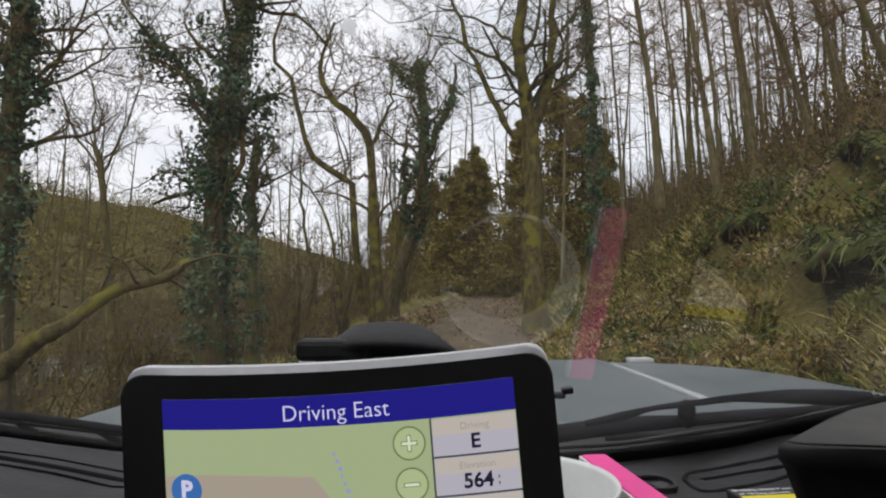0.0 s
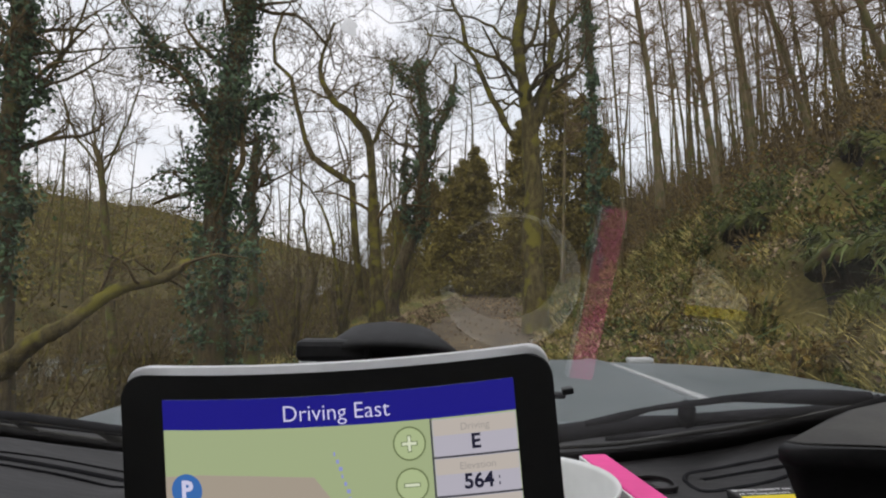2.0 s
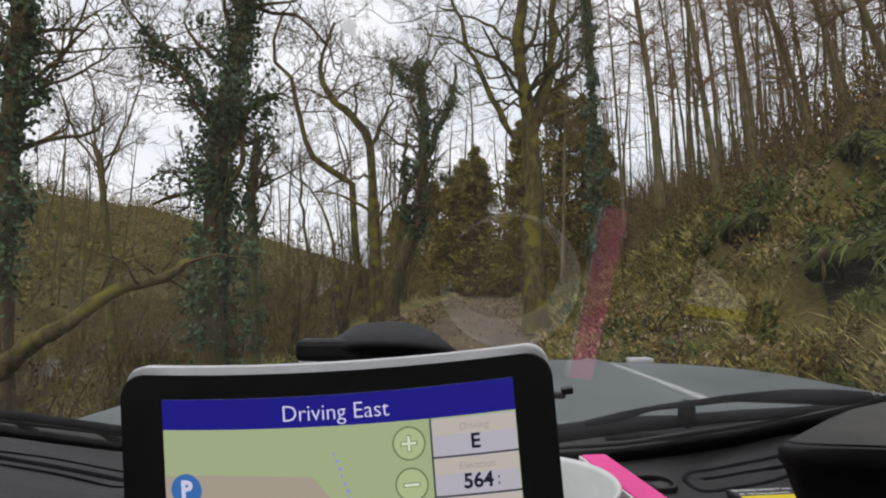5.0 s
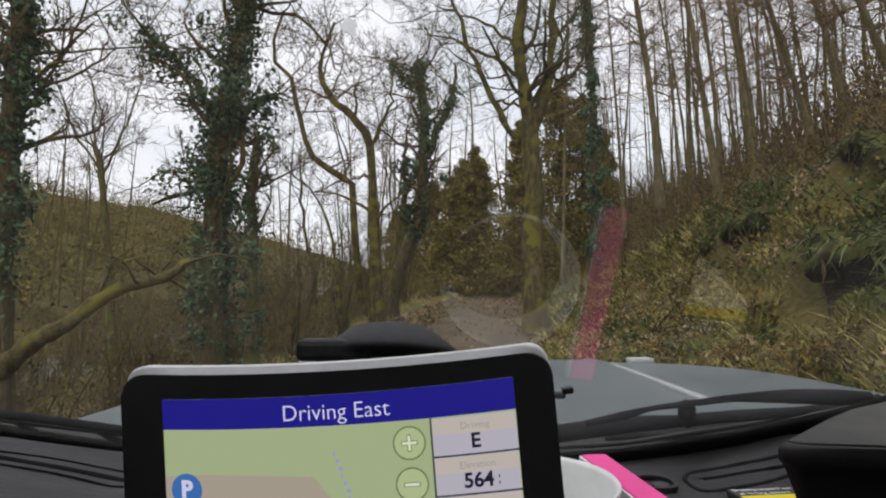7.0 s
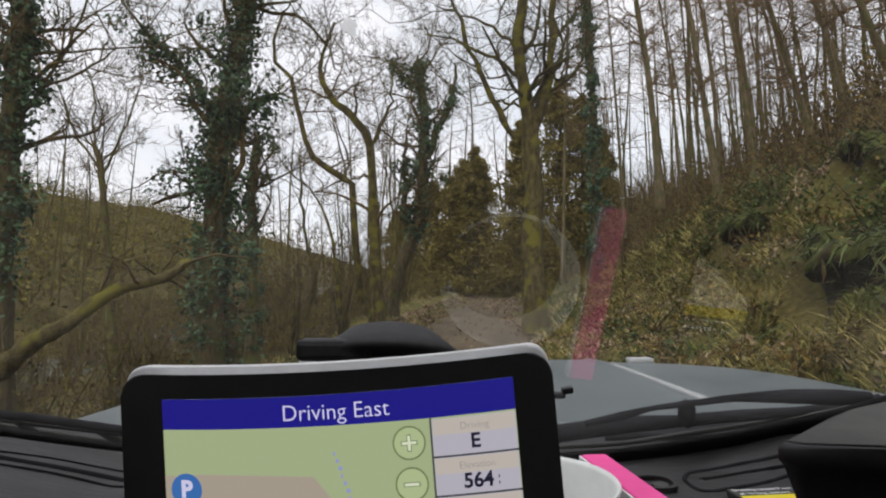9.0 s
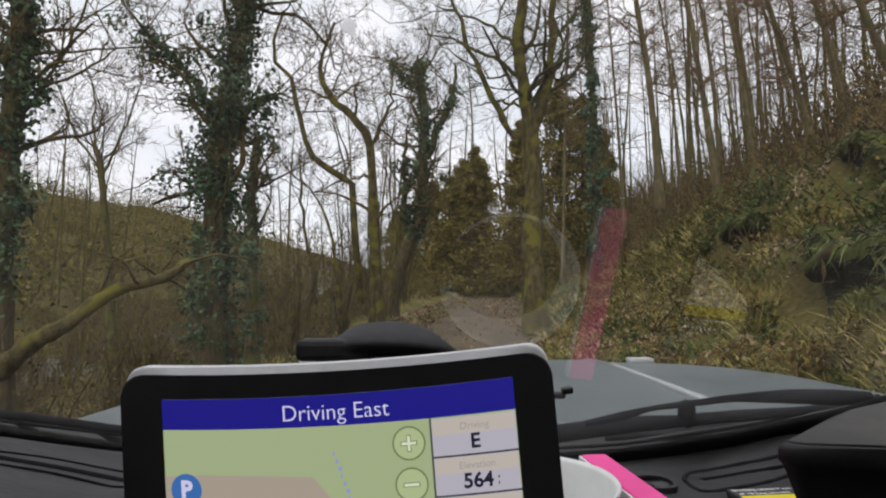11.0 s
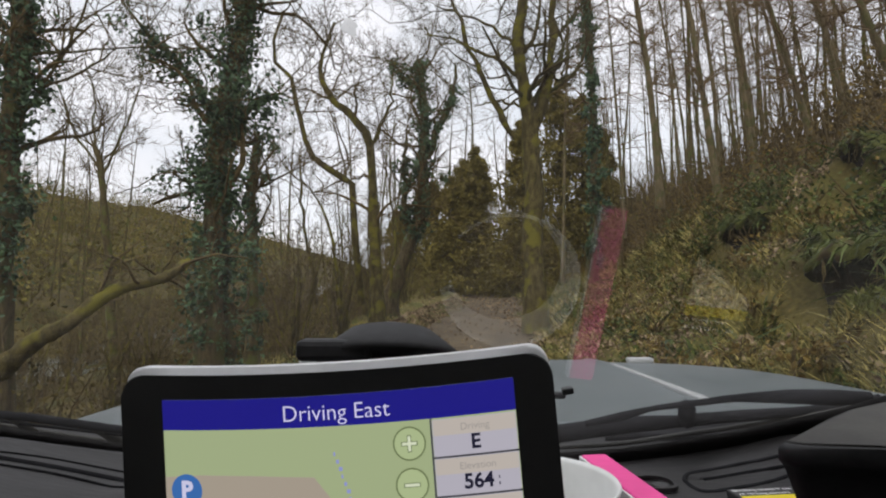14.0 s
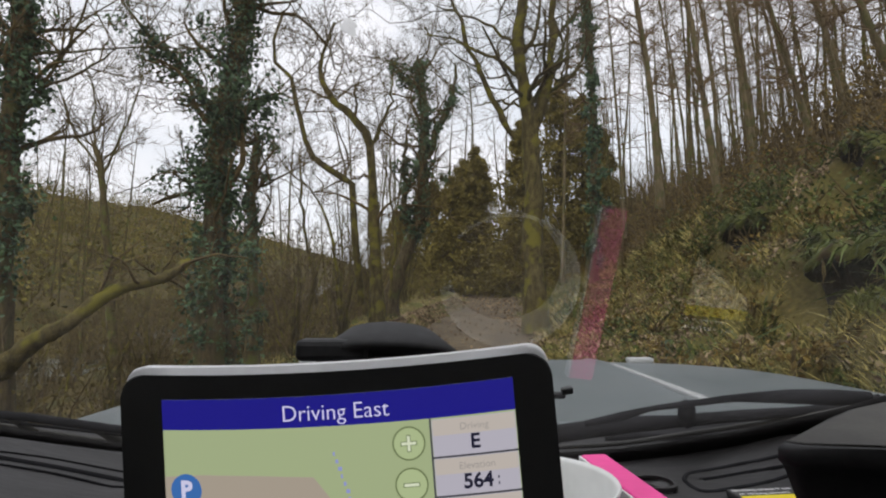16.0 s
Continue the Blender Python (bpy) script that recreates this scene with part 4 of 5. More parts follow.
# fallen bough with moss, leaning out of the valley
thing = new("fallen_bough")
way = curve_through([(-4.93, 6.00, 0.35), (-4.55, 6.00, 0.72), (-4.21, 6.00, 1.01), (-3.87, 6.00, 1.20), (-3.53, 6.20, 1.53), (-3.14, 6.50, 1.68), (-2.99, 6.80, 1.89)], 24)
thing.location = way[0]
buf = Buf()
buf.tube(way - way[0], np.linspace(0.115, 0.045, len(way)) * (1 + 0.13 * np.random.default_rng(2).normal(size=len(way))), 10)
part("wood", buf, BARK_MOSS, thing)
buf = Buf()
rng = np.random.default_rng(41)
for k in (6, 10, 14, 18, 21):
    bough(buf, rng, way[k] - way[0], np.array([rng.normal(), rng.normal(), 0.6]), 0.9, 0.022, 1, 0.05, 4)
part("side_twigs", buf, TWIG, thing)
tagged(thing, "mossy fallen bough leaning across the verge", "branch")

# ---- the vehicle ----
CX = 0.11
car = new("car")
car.location = (CX, 0, 0)
tagged(car, "grey-blue off-road car standing on the lane, with a black dashboard", "car")


def cabin(name, bm, mat, label="", parent=None):
    """A part of the car, given in the world's metres."""
    if isinstance(bm, Buf):
        me = bm.mesh(name, mat)
        me.transform(Matrix.Translation((-CX, 0, 0)))
        return part(name, me, mat, parent or car, label)
    bm.transform(Matrix.Translation((-CX, 0, 0)))
    return part(name, bm, mat, parent or car, label)


# windscreen: a plane whose normal rises 54.6 degrees, 0.197 m from the eye
WIN_EL, WIN_D = radians(54.6), 0.1969
WIN_N = Vector((0, math.cos(WIN_EL), math.sin(WIN_EL)))
WIN_UP = Vector((0, -math.sin(WIN_EL), math.cos(WIN_EL)))
win_mid = Vector((0, 0, EYE)) + WIN_N * WIN_D
win_pose = Matrix(((1, 0, 0, CX), (0, WIN_UP.y, WIN_N.y, win_mid.y), (0, WIN_UP.z, WIN_N.z, win_mid.z), (0, 0, 0, 1)))
bm = bmesh.new()
bm.faces.new([bm.verts.new(win_pose @ Vector((x, y, 0))) for x, y in ((0.72, -0.60), (0.62, 0.34), (-0.62, 0.34), (-0.72, -0.60))])
glass = cabin("windscreen", bm, WINDSCREEN, "dusty raked windscreen that mirrors the dashboard")
glass.visible_shadow = False
# dried splashes on the outside of the glass
rng = np.random.default_rng(77)
for x, y, r in ((-0.1446, -0.1121, 0.0032), (-0.0645, -0.1332, 0.0013), (-0.0099, -0.1077, 0.0014), (0.0068, -0.1110, 0.0011)):
    blot = [(r * k * math.cos(a), r * k * 1.25 * math.sin(a)) for a, k in zip(np.linspace(0, 2 * math.pi, 19)[:-1], rng.uniform(0.6, 1.15, 18))]
    cabin("splash_mark", slab(blot, 0.0003, win_pose @ pose(x, y, 0.0012)), SPLASH, "dried white splash on the glass")
frit = bmesh.new()
frit_top = [(-0.72, -0.455), (-0.56, -0.468), (-0.495, -0.488), (-0.456, -0.506), (-0.406, -0.527), (-0.315, -0.544), (-0.209, -0.553), (0.006, -0.549), (0.057, -0.538), (0.104, -0.520), (0.147, -0.497), (0.185, -0.471), (0.219, -0.446), (0.238, -0.425), (0.72, -0.40)]
row_a = [frit.verts.new(win_pose @ Vector((x, y, 0.003))) for x, y in frit_top]
row_b = [frit.verts.new(win_pose @ Vector((x, -0.605, 0.003))) for x, y in frit_top]
for n in range(len(frit_top) - 1):
    frit.faces.new((row_b[n], row_b[n + 1], row_a[n + 1], row_a[n]))
cabin("black_edge_band", frit, BAND, "black printed band along the windscreen's foot")
DASH = EYE - 0.145

# dashboard top: low in the middle, rising to the sides, with a tray sunk into it
EDGE_X = (-0.62, -0.3715, -0.3332, -0.2853, -0.1998, -0.0982, 0.1165, 0.1636, 0.2168, 0.2602, 0.2972, 0.85)
EDGE_Y = (0.470, 0.4939, 0.5083, 0.5236, 0.5496, 0.5582, 0.5641, 0.5590, 0.5445, 0.5261, 0.5030, 0.480)
EDGE_Z = (-0.110, -0.1227, -0.1330, -0.1438, -0.1587, -0.1648, -0.1665, -0.1630, -0.1526, -0.1396, -0.1230, -0.115)


def dash_z(x, y):
    """The height of the dashboard's top under the eye."""
    flat = np.interp(x, (-0.62, -0.341, -0.248, -0.12, 0.16, 0.20, 0.30, 0.85), (-0.116, -0.1284, -0.1468, -0.1462, -0.1455, -0.1492, -0.1492, -0.1455))
    return EYE + flat + (np.interp(x, EDGE_X, EDGE_Z) - flat) * smoothstep((y - np.interp(x, EDGE_X, EDGE_Y) + 0.09) / 0.09)


xs = np.unique(np.concatenate([np.linspace(-0.62, 0.85, 99), [-0.03, 0.145]]))
near_y = np.array([0.10, 0.20, 0.29, 0.33, 0.375, 0.42, 0.458])
buf = Buf()
rows = []
for x in xs:
    col = np.concatenate([near_y, np.linspace(0.458, float(np.interp(x, EDGE_X, EDGE_Y)), 12)[1:]])
    rows += [(x, y, float(dash_z(x, y))) for y in col]
depth = len(near_y) + 11
quads = [(a * depth + b, (a + 1) * depth + b, (a + 1) * depth + b + 1, a * depth + b + 1) for a in range(len(xs) - 1) for b in range(depth - 1)
         if not (-0.0301 < xs[a] < 0.1449 and 2 <= b < 6)]
buf.put(rows, quads)
dashboard = cabin("dashboard", buf, PLASTIC, "black grained plastic dashboard")
mod = dashboard.modifiers.new("thickness", "SOLIDIFY")
mod.thickness, mod.offset = 0.012, -1
cabin("tray", box(-0.03, 0.145, 0.29, 0.458, DASH - 0.16, DASH - 0.13), PLASTIC_DARK)
cabin("fascia", box(-0.74, 0.96, 0.06, 0.13, 0.75, DASH - 0.012, 0.02, 3), PLASTIC)
# long grooves along the passenger's side: raised ribbons, their depth's shade painted black
for way, w in (([(-0.46, 0.462), (-0.3662, 0.4637), (-0.3504, 0.4666), (-0.3109, 0.4750), (-0.2578, 0.4743), (-0.2173, 0.4704), (-0.12, 0.455)], 0.0026),
               ([(-0.46, 0.448), (-0.3575, 0.4531), (-0.3414, 0.4550), (-0.2997, 0.4584), (-0.2480, 0.4567), (-0.2095, 0.4541), (-0.12, 0.440)], 0.0085),
               ([(-0.46, 0.436), (-0.3474, 0.4406), (-0.3316, 0.4423), (-0.2904, 0.4448), (-0.2389, 0.4404), (-0.2015, 0.4371), (-0.12, 0.424)], 0.0030)):
    line = curve_through([(x, y, 0.0) for x, y in way], 36)
    buf = Buf()
    verts = [(p[0], p[1] + o * w / 2, float(dash_z(p[0], p[1] + o * w / 2)) + h) for p in line for o, h in ((-1, 0.0002), (-0.7, 0.0009), (0.7, 0.0009), (1, 0.0002))]
    buf.put(verts, [(4 * a + b, 4 * a + 4 + b, 4 * a + 5 + b, 4 * a + 1 + b) for a in range(len(line) - 1) for b in range(3)])
    cabin("groove", buf, MATT_BLACK)
# demister vent on the driver's side; its slot's shade is a matt black tube
def on_dash(way, r, n, lift=0.0):
    """A tube that lies on the dashboard along a way in plan."""
    line = curve_through([(x, y, 0.0) for x, y in way], n)
    buf = Buf()
    buf.tube([(p[0], p[1], float(dash_z(p[0], p[1])) + lift) for p in line], np.full(len(line), r), 8)
    return buf


cabin("vent_rim", on_dash([(0.2950, 0.4768), (0.2788, 0.4847), (0.2525, 0.4927), (0.2236, 0.4917), (0.2030, 0.4852), (0.1910, 0.4674), (0.1865, 0.4525), (0.1883, 0.4381), (0.1960, 0.4366), (0.2189, 0.4449), (0.2647, 0.4613), (0.2831, 0.4588)], 0.0019, 48), RUBBER)
cabin("vent_slot", on_dash([(0.2037, 0.4660), (0.2348, 0.4765), (0.2625, 0.4769), (0.2889, 0.4676)], 0.0036, 20, -0.0022), MATT_BLACK)
cabin("sensor_rim", ring(outline_round(0.032, 0.032, 0.014), outline_round(0.026, 0.026, 0.011), 0.003, pose(0.157, 0.44, DASH)), PLASTIC)
cabin("sensor_cap", slab(outline_round(0.012, 0.012, 0.005), 0.002, pose(0.160, 0.436, DASH), 0.0005), GLOSS_BLACK)
# instrument cowl: a lipped hood whose front leans in under its top
rim = [(0.192, 0.338), (0.199, 0.332), (0.244, 0.325), (0.45, 0.297), (0.70, 0.28), (0.72, 0.44), (0.45, 0.476), (0.359, 0.470), (0.300, 0.432), (0.262, 0.400)]
bm = bmesh.new()
loops = []
for inset, z in ((0.0, 0.057), (0.0, 0.048), (0.006, 0.043), (0.020, 0.020), (0.030, -0.02)):
    loops.append([bm.verts.new((x + inset * (1.0 if x < 0.4 else 0.0), y + inset * 0.9, DASH + z)) for x, y in rim])
bm.faces.new(loops[0])
for a, b in zip(loops, loops[1:]):
    for n in range(len(rim)):
        m = (n + 1) % len(rim)
        bm.faces.new((b[n], b[m], a[m], a[n]))
bmesh.ops.bevel(bm, geom=[e for e in bm.edges if all(v in loops[0] for v in e.verts)], offset=0.003, segments=3, profile=0.5, affect="EDGES")
bmesh.ops.recalc_face_normals(bm, faces=bm.faces[:])
cowl = cabin("instrument_cowl", smooth_faces(bm), PLASTIC_DARK, "black hood over the instruments")
# separate top slab: dust plus the sky's reflection, both in its lighter grey
part("cowl_top", slab([(x * 0.97 + 0.012 - CX, y * 0.95 + 0.019) for x, y in rim], 0.0022, pose(0, 0, DASH + 0.0562), 0.001), DUSTY_SHEEN, cowl, "dusty grey top of the hood, lightened for sky sheen")

# scuttle panel and bonnet
nx = 121
buf = Buf()
rows = []
for a in range(22):
    y = 0.86 + (2.06 - 0.86) * a / 21
    for b in range(nx):
        s = -1 + 2 * b / (nx - 1)
        front = smoothstep((y - 1.88) / 0.25)
        half = 0.86 - 0.10 * float(smoothstep((y - 1.55) / 0.6)) ** 2
        z = EYE - 0.202 - 0.028 * (y - 0.86) - (0.007 if s > 0 else 0.045) * s ** 4 - 0.05 * float(front) ** 2
        z += 0.006 * math.exp(-((abs(s) - 0.465) / 0.020) ** 2) * (1 - float(front)) - 0.008 * float(smoothstep((abs(s) - 0.46) / 0.05))
        rows.append((CX + s * half, y - 0.10 * s ** 6 * float(smoothstep((y - 1.4) / 0.5)), z))
i, j = np.meshgrid(np.arange(21), np.arange(nx - 1), indexing="ij")
k = i * nx + j
buf.put(rows, np.stack([k, k + 1, k + nx + 1, k + nx], -1).reshape(-1, 4))
bonnet = cabin("bonnet", buf, PAINT, "flat grey-blue bonnet with a raised crease")
mod = bonnet.modifiers.new("thickness", "SOLIDIFY")
mod.thickness = 0.012
for side in (-1, 1):
    near, far = CX + side * 0.380, CX + side * 0.398
    cabin("trim_strip", slab([(near - 0.011, 1.10), (near + 0.011, 1.10), (far + 0.007, 1.75), (far - 0.007, 1.75)], 0.008, pose(0, 0, EYE - 0.1785, -1.604, 0, 0), 0.003), TRIM, "pale strip along the bonnet's crease")
    # bump in the bonnet; the pale colour imitates the highlight on it
    cabin("bonnet_bump", box(CX + side * 0.547 - 0.042, CX + side * 0.547 + 0.042, 1.93, 1.97, EYE - 0.245, EYE - 0.2275, 0.006, 3), TRIM, "raised bump at the bonnet's front edge, its highlight painted pale")
cabin("bonnet_ornament", box(0.150, 0.189, 0.90, 0.92, EYE - 0.168, EYE - 0.160, 0.003), RUBBER)
cabin("scuttle", slab([(-0.66, 0.60), (-0.66, 0.88), (0.88, 0.88), (0.88, 0.60), (0.4, 0.59), (0.0, 0.59)], 0.02, pose(0, 0, EYE - 0.225)), PLASTIC_DARK)
cabin("scuttle_cover", slab([(0.22, 0.80), (0.30, 0.885), (0.42, 0.945), (0.86, 0.95), (0.86, 0.80)], 0.012, pose(0, 0, EYE - 0.208), 0.004), RUBBER)
cabin("screen_seal", slab([(-0.6, 0.600), (-0.6, 0.625), (0.82, 0.625), (0.82, 0.600)], 0.030, pose(0, 0, EYE - 0.215), 0.006), RUBBER)


def wiper(blade, arm, r_blade, r_arm, brackets, arm_mat):
    w = new("wiper")
    w.parent = car
    for nm, pts, rr, mat in (("blade", blade, r_blade, RUBBER), ("arm", arm, r_arm, arm_mat)):
        buf = Buf()
        way = curve_through([(x - CX, y, EYE + z) for x, y, z in pts], 24)
        buf.tube(way, np.interp(np.linspace(0, 1, len(way)), np.linspace(0, 1, len(rr)), rr), 8)
        part(nm, buf, mat, w)
    for a, b, half in brackets:
        buf = Buf()
        buf.tube([(x - CX, y, EYE + z) for x, y, z in (a, a, [(p + q) / 2 for p, q in zip(a, b)], b)], [0.0005, half * 0.9, half, half], 8)
        part("bracket", buf, arm_mat, w)
    return w


wiper([(0.1334, 0.5509, -0.1254), (0.1633, 0.5373, -0.1157), (0.1847, 0.5243, -0.1065), (0.2073, 0.5175, -0.1017), (0.2298, 0.5119, -0.0977), (0.2518, 0.5063, -0.0937), (0.2990, 0.5036, -0.0918), (0.3390, 0.5054, -0.0931), (0.3682, 0.5054, -0.0931)],
      [(0.1178, 0.6105, -0.1494), (0.1799, 0.5925, -0.1366), (0.2337, 0.5845, -0.1309), (0.2850, 0.5744, -0.1237), (0.3360, 0.5669, -0.1184), (0.3755, 0.5605, -0.1139), (0.4098, 0.5483, -0.1051)],
      (0.0030, 0.0042, 0.0024, 0.0028, 0.0030, 0.0034, 0.0062, 0.0070, 0.0050), (0.0095, 0.0090, 0.0062, 0.0060, 0.0050, 0.0060, 0.0080), (((0.2165, 0.5215, -0.1045), (0.2365, 0.5697, -0.1265), 0.0080),), RUBBER)
# the left arm's lighter grey carries its highlights in the colour
wiper([(-0.50, 0.512, -0.100), (-0.4274, 0.5262, -0.1079), (-0.4029, 0.5342, -0.1136), (-0.3762, 0.5404, -0.1179), (-0.3369, 0.5531, -0.1270), (-0.2855, 0.5676, -0.1372), (-0.18, 0.585, -0.148)],
      [(-0.52, 0.570, -0.127), (-0.4691, 0.5786, -0.1328), (-0.4329, 0.5902, -0.1410), (-0.3874, 0.6084, -0.1540), (-0.3394, 0.6224, -0.1640), (-0.2959, 0.6385, -0.1754), (-0.20, 0.645, -0.182)],
      (0.0030, 0.0036, 0.0040, 0.0042, 0.0040, 0.0036), (0.0050, 0.0056, 0.0060, 0.0064, 0.0060), (((-0.395, 0.5380, -0.1165), (-0.410, 0.598, -0.148), 0.004), ((-0.330, 0.556, -0.129), (-0.335, 0.624, -0.165), 0.005)), DUSTY_SHEEN)
# pale edges of the scuttle panel under the wipers
for way, r, mat in (([(0.1209, 0.6277, -0.1677), (0.1874, 0.6185, -0.1612), (0.2394, 0.5997, -0.1479), (0.2890, 0.5832, -0.1361), (0.3354, 0.5664, -0.1241), (0.3654, 0.5536, -0.1151), (0.3844, 0.5424, -0.1071)], 0.0026, DUSTY_SHEEN),
                    ([(-0.50, 0.565, -0.121), (-0.4520, 0.5708, -0.1273), (-0.4183, 0.5855, -0.1377), (-0.3821, 0.5997, -0.1479), (-0.3353, 0.6147, -0.1585), (-0.22, 0.630, -0.170)], 0.0022, DUSTY_SHEEN)):
    buf = Buf()
    line = curve_through([(x, y, EYE + z) for x, y, z in way], 24)
    buf.tube(line, np.full(len(line), r), 6)
    cabin("scuttle_edge", buf, mat)
# thin dark line across the bonnet's left corner
buf = Buf()
buf.tube(np.array([(-0.3315 - CX, 0.5352, EYE - 0.1143), (-0.2922 - CX, 0.5488, EYE - 0.1239), (-0.20 - CX, 0.575, EYE - 0.1420)]), [0.0016, 0.0016, 0.0016], 6)
cabin("washer_hose", buf.mesh("washer_hose", RUBBER), RUBBER)

# cabin shell, so that the dashboard is lit through the glass alone
Z_ROOF = EYE + 0.34
cabin("roof", box(CX - 0.66, CX + 0.66, -2.5, -0.09, Z_ROOF, Z_ROOF + 0.04, 0.015), PAINT)
cabin("rear_panel", box(CX - 0.78, CX + 0.78, -2.56, -2.52, 0.45, EYE - 0.12), PAINT)
cabin("rear_window", box(CX - 0.62, CX + 0.62, -2.55, -2.545, EYE - 0.12, Z_ROOF), SIDE_GLASS).visible_shadow = False
for side in (-1, 1):
    x = CX + side * 0.80
    cabin("side_panel", box(min(x, x + side * 0.05), max(x, x + side * 0.05), -2.55, 2.0, 0.45, EYE - 0.29, 0.02), PAINT)
    cabin("side_window", box(min(x - side * 0.02, x - side * 0.025), max(x - side * 0.02, x - side * 0.025), -2.5, 0.45, EYE - 0.29, Z_ROOF), SIDE_GLASS).visible_shadow = False
    for y0, y1 in ((-2.56, -2.40), (-1.25, -1.10), (-0.62, -0.50)):
        cabin("pillar", box(min(x, x - side * 0.05), max(x, x - side * 0.05), y0, y1, EYE - 0.30, Z_ROOF + 0.01, 0.01), PAINT)
    buf = Buf()
    buf.tube([(CX + side * 0.78, 0.60, EYE - 0.19), (CX + side * 0.68, 0.10, EYE + 0.165), (CX + side * 0.66, -0.12, Z_ROOF + 0.02)], [0.035, 0.03, 0.03], 8)
    cabin("windscreen_pillar", buf, PAINT)
    cabin("roof_rail", box(min(x, x - side * 0.16), max(x, x - side * 0.16), -2.5, -0.10, Z_ROOF + 0.002, Z_ROOF + 0.036, 0.01), PAINT)
    seat = cabin("front_seat", box(CX + side * 0.38 - 0.24, CX + side * 0.38 + 0.24, -1.0, -0.86, 0.80, 1.45, 0.05, 3), CLOTH)
    cabin("seat_cushion", box(CX + side * 0.38 - 0.25, CX + side * 0.38 + 0.25, -0.86, -0.42, 0.72, 0.86, 0.05, 3), CLOTH, parent=None)
    for y in (1.35, -1.75):
        wheel = new("wheel")
        wheel.parent = car
        wheel.location = (side * 0.78, y, 0.385 + float(lane_z(y)))
        wheel.rotation_euler = (0, radians(90), 0)
        part("tyre", lathe([(0.25, -0.10), (0.34, -0.115), (0.375, -0.09), (0.385, 0), (0.375, 0.09), (0.34, 0.115), (0.25, 0.10), (0.25, -0.10)], 36), TYRE, wheel)
        part("rim", lathe([(0.0, -0.04), (0.10, -0.03), (0.20, -0.02), (0.25, -0.09), (0.25, 0.09), (0.20, 0.05), (0.08, 0.06), (0.0, 0.06)], 28), STEEL, wheel)
cabin("floor_pan", box(CX - 0.80, CX + 0.80, -2.55, 2.0, 0.42, 0.50), PLASTIC_DARK)
cabin("front_grille", box(CX - 0.74, CX + 0.74, 2.0, 2.05, 0.5, EYE - 0.30, 0.02), PLASTIC_DARK)
cabin("bulkhead", box(CX - 0.80, CX + 0.80, 0.58, 0.62, 0.48, EYE - 0.22), PLASTIC_DARK)

# ---- things on the dashboard ----
# satellite navigation unit
nav = new("satellite_navigation_unit")
NAV_X, NAV_Y, NAV_Z = Vector((0.9909, -0.107, 0.0811)), Vector((0.1068, 0.9943, 0.0073)), Vector((-0.0814, 0.0014, 0.9967))
nav.matrix_world = Matrix(((NAV_X.x, NAV_Z.x, -NAV_Y.x, -0.0342), (NAV_X.y, NAV_Z.y, -NAV_Y.y, 0.1806), (NAV_X.z, NAV_Z.z, -NAV_Y.z, EYE - 0.0305), (0, 0, 0, 1)))
tagged(nav, "black satnav with a silver rim and a lit map screen", "satnav")
SW, SH = 0.111, 0.0628
mid_y = -SH / 2 + 0.0
part("shell", smooth_faces(slab(outline_round(0.1355, 0.0802, 0.0062, 8), 0.0056, pose(-0.0012, mid_y + 0.0006, -0.0068), 0.0012)), SILVER, nav, "silver plastic shell")
part("bezel", slab(outline_round(0.1370, 0.0780, 0.0075, 8), 0.0016, pose(-0.0012, mid_y - 0.0006, -0.0014), 0.0006), GLOSS_BLACK, nav)


def at_screen(u_, v_, lift):
    """The pose of a spot on the screen, metres from its upper left corner."""
    return pose(u_ - SW / 2, -v_, 0.0003 + lift)


def plate(name, u0, u1, v0, v1, lift, colour, r=0.0004, strength=1.0):
    return part(name, slab(outline_round(u1 - u0, v1 - v0, r, 3), 0.00006, at_screen((u0 + u1) / 2, (v0 + v1) / 2, lift)), glow(name + "_light", colour, strength), nav)


MAP_GREEN, MAP_SAND = (0.335, 0.395, 0.22), (0.39, 0.335, 0.27)
plate("map_screen", 0, SW, 0, SH, 0.0, MAP_GREEN)
part("map_land", slab([(0, -0.0238), (0.012, -0.0232), (0.03, -0.0236), (0.048, -0.0245), (0.053, -0.031), (0.060, -0.040), (0.060, -SH), (0, -SH)], 0.00005, at_screen(0, 0, 0.00007)), glow("map_sand_light", MAP_SAND), nav)
plate("title_bar", 0, SW, 0, 0.0094, 0.00012, (0.012, 0.010, 0.21), 0.0002)
TEXT_WHITE, TEXT_BLACK, TEXT_GREY = glow("title_text_light", (0.62, 0.60, 0.80)), glow("dark_text", (0.012, 0.012, 0.03)), glow("grey_text", (0.34, 0.31, 0.29))
words("Driving East", 0.0070, TEXT_WHITE, nav, at_screen(0.0560, 0.0053, 0.0002), -0.00005)
for n, (top, text, small) in enumerate(((0.0099, "E", "Driving"), (0.0214, "564", "Elevation"), (0.0329, "", ""))):
    plate("data_panel", 0.0856, 0.1108, top, top + 0.0109, 0.00012, (0.42, 0.40, 0.46))
    plate("data_heading", 0.0858, 0.1106, top + 0.0002, top + 0.0048, 0.00019, (0.47, 0.42, 0.38))
    if text:
        words(small, 0.0030, TEXT_GREY, nav, at_screen(0.0984, top + 0.0027, 0.00026))
        words(text, 0.0060, TEXT_BLACK, nav, at_screen(0.0984, top + 0.0074, 0.00026), 0.00016)
for v_ in (0.0068, 0.0086):
    plate("unit_mark", 0.1043, 0.1047, 0.0214 + v_ - 0.0005, 0.0214 + v_ + 0.0004, 0.00026, (0.05, 0.05, 0.08), 0.0001)
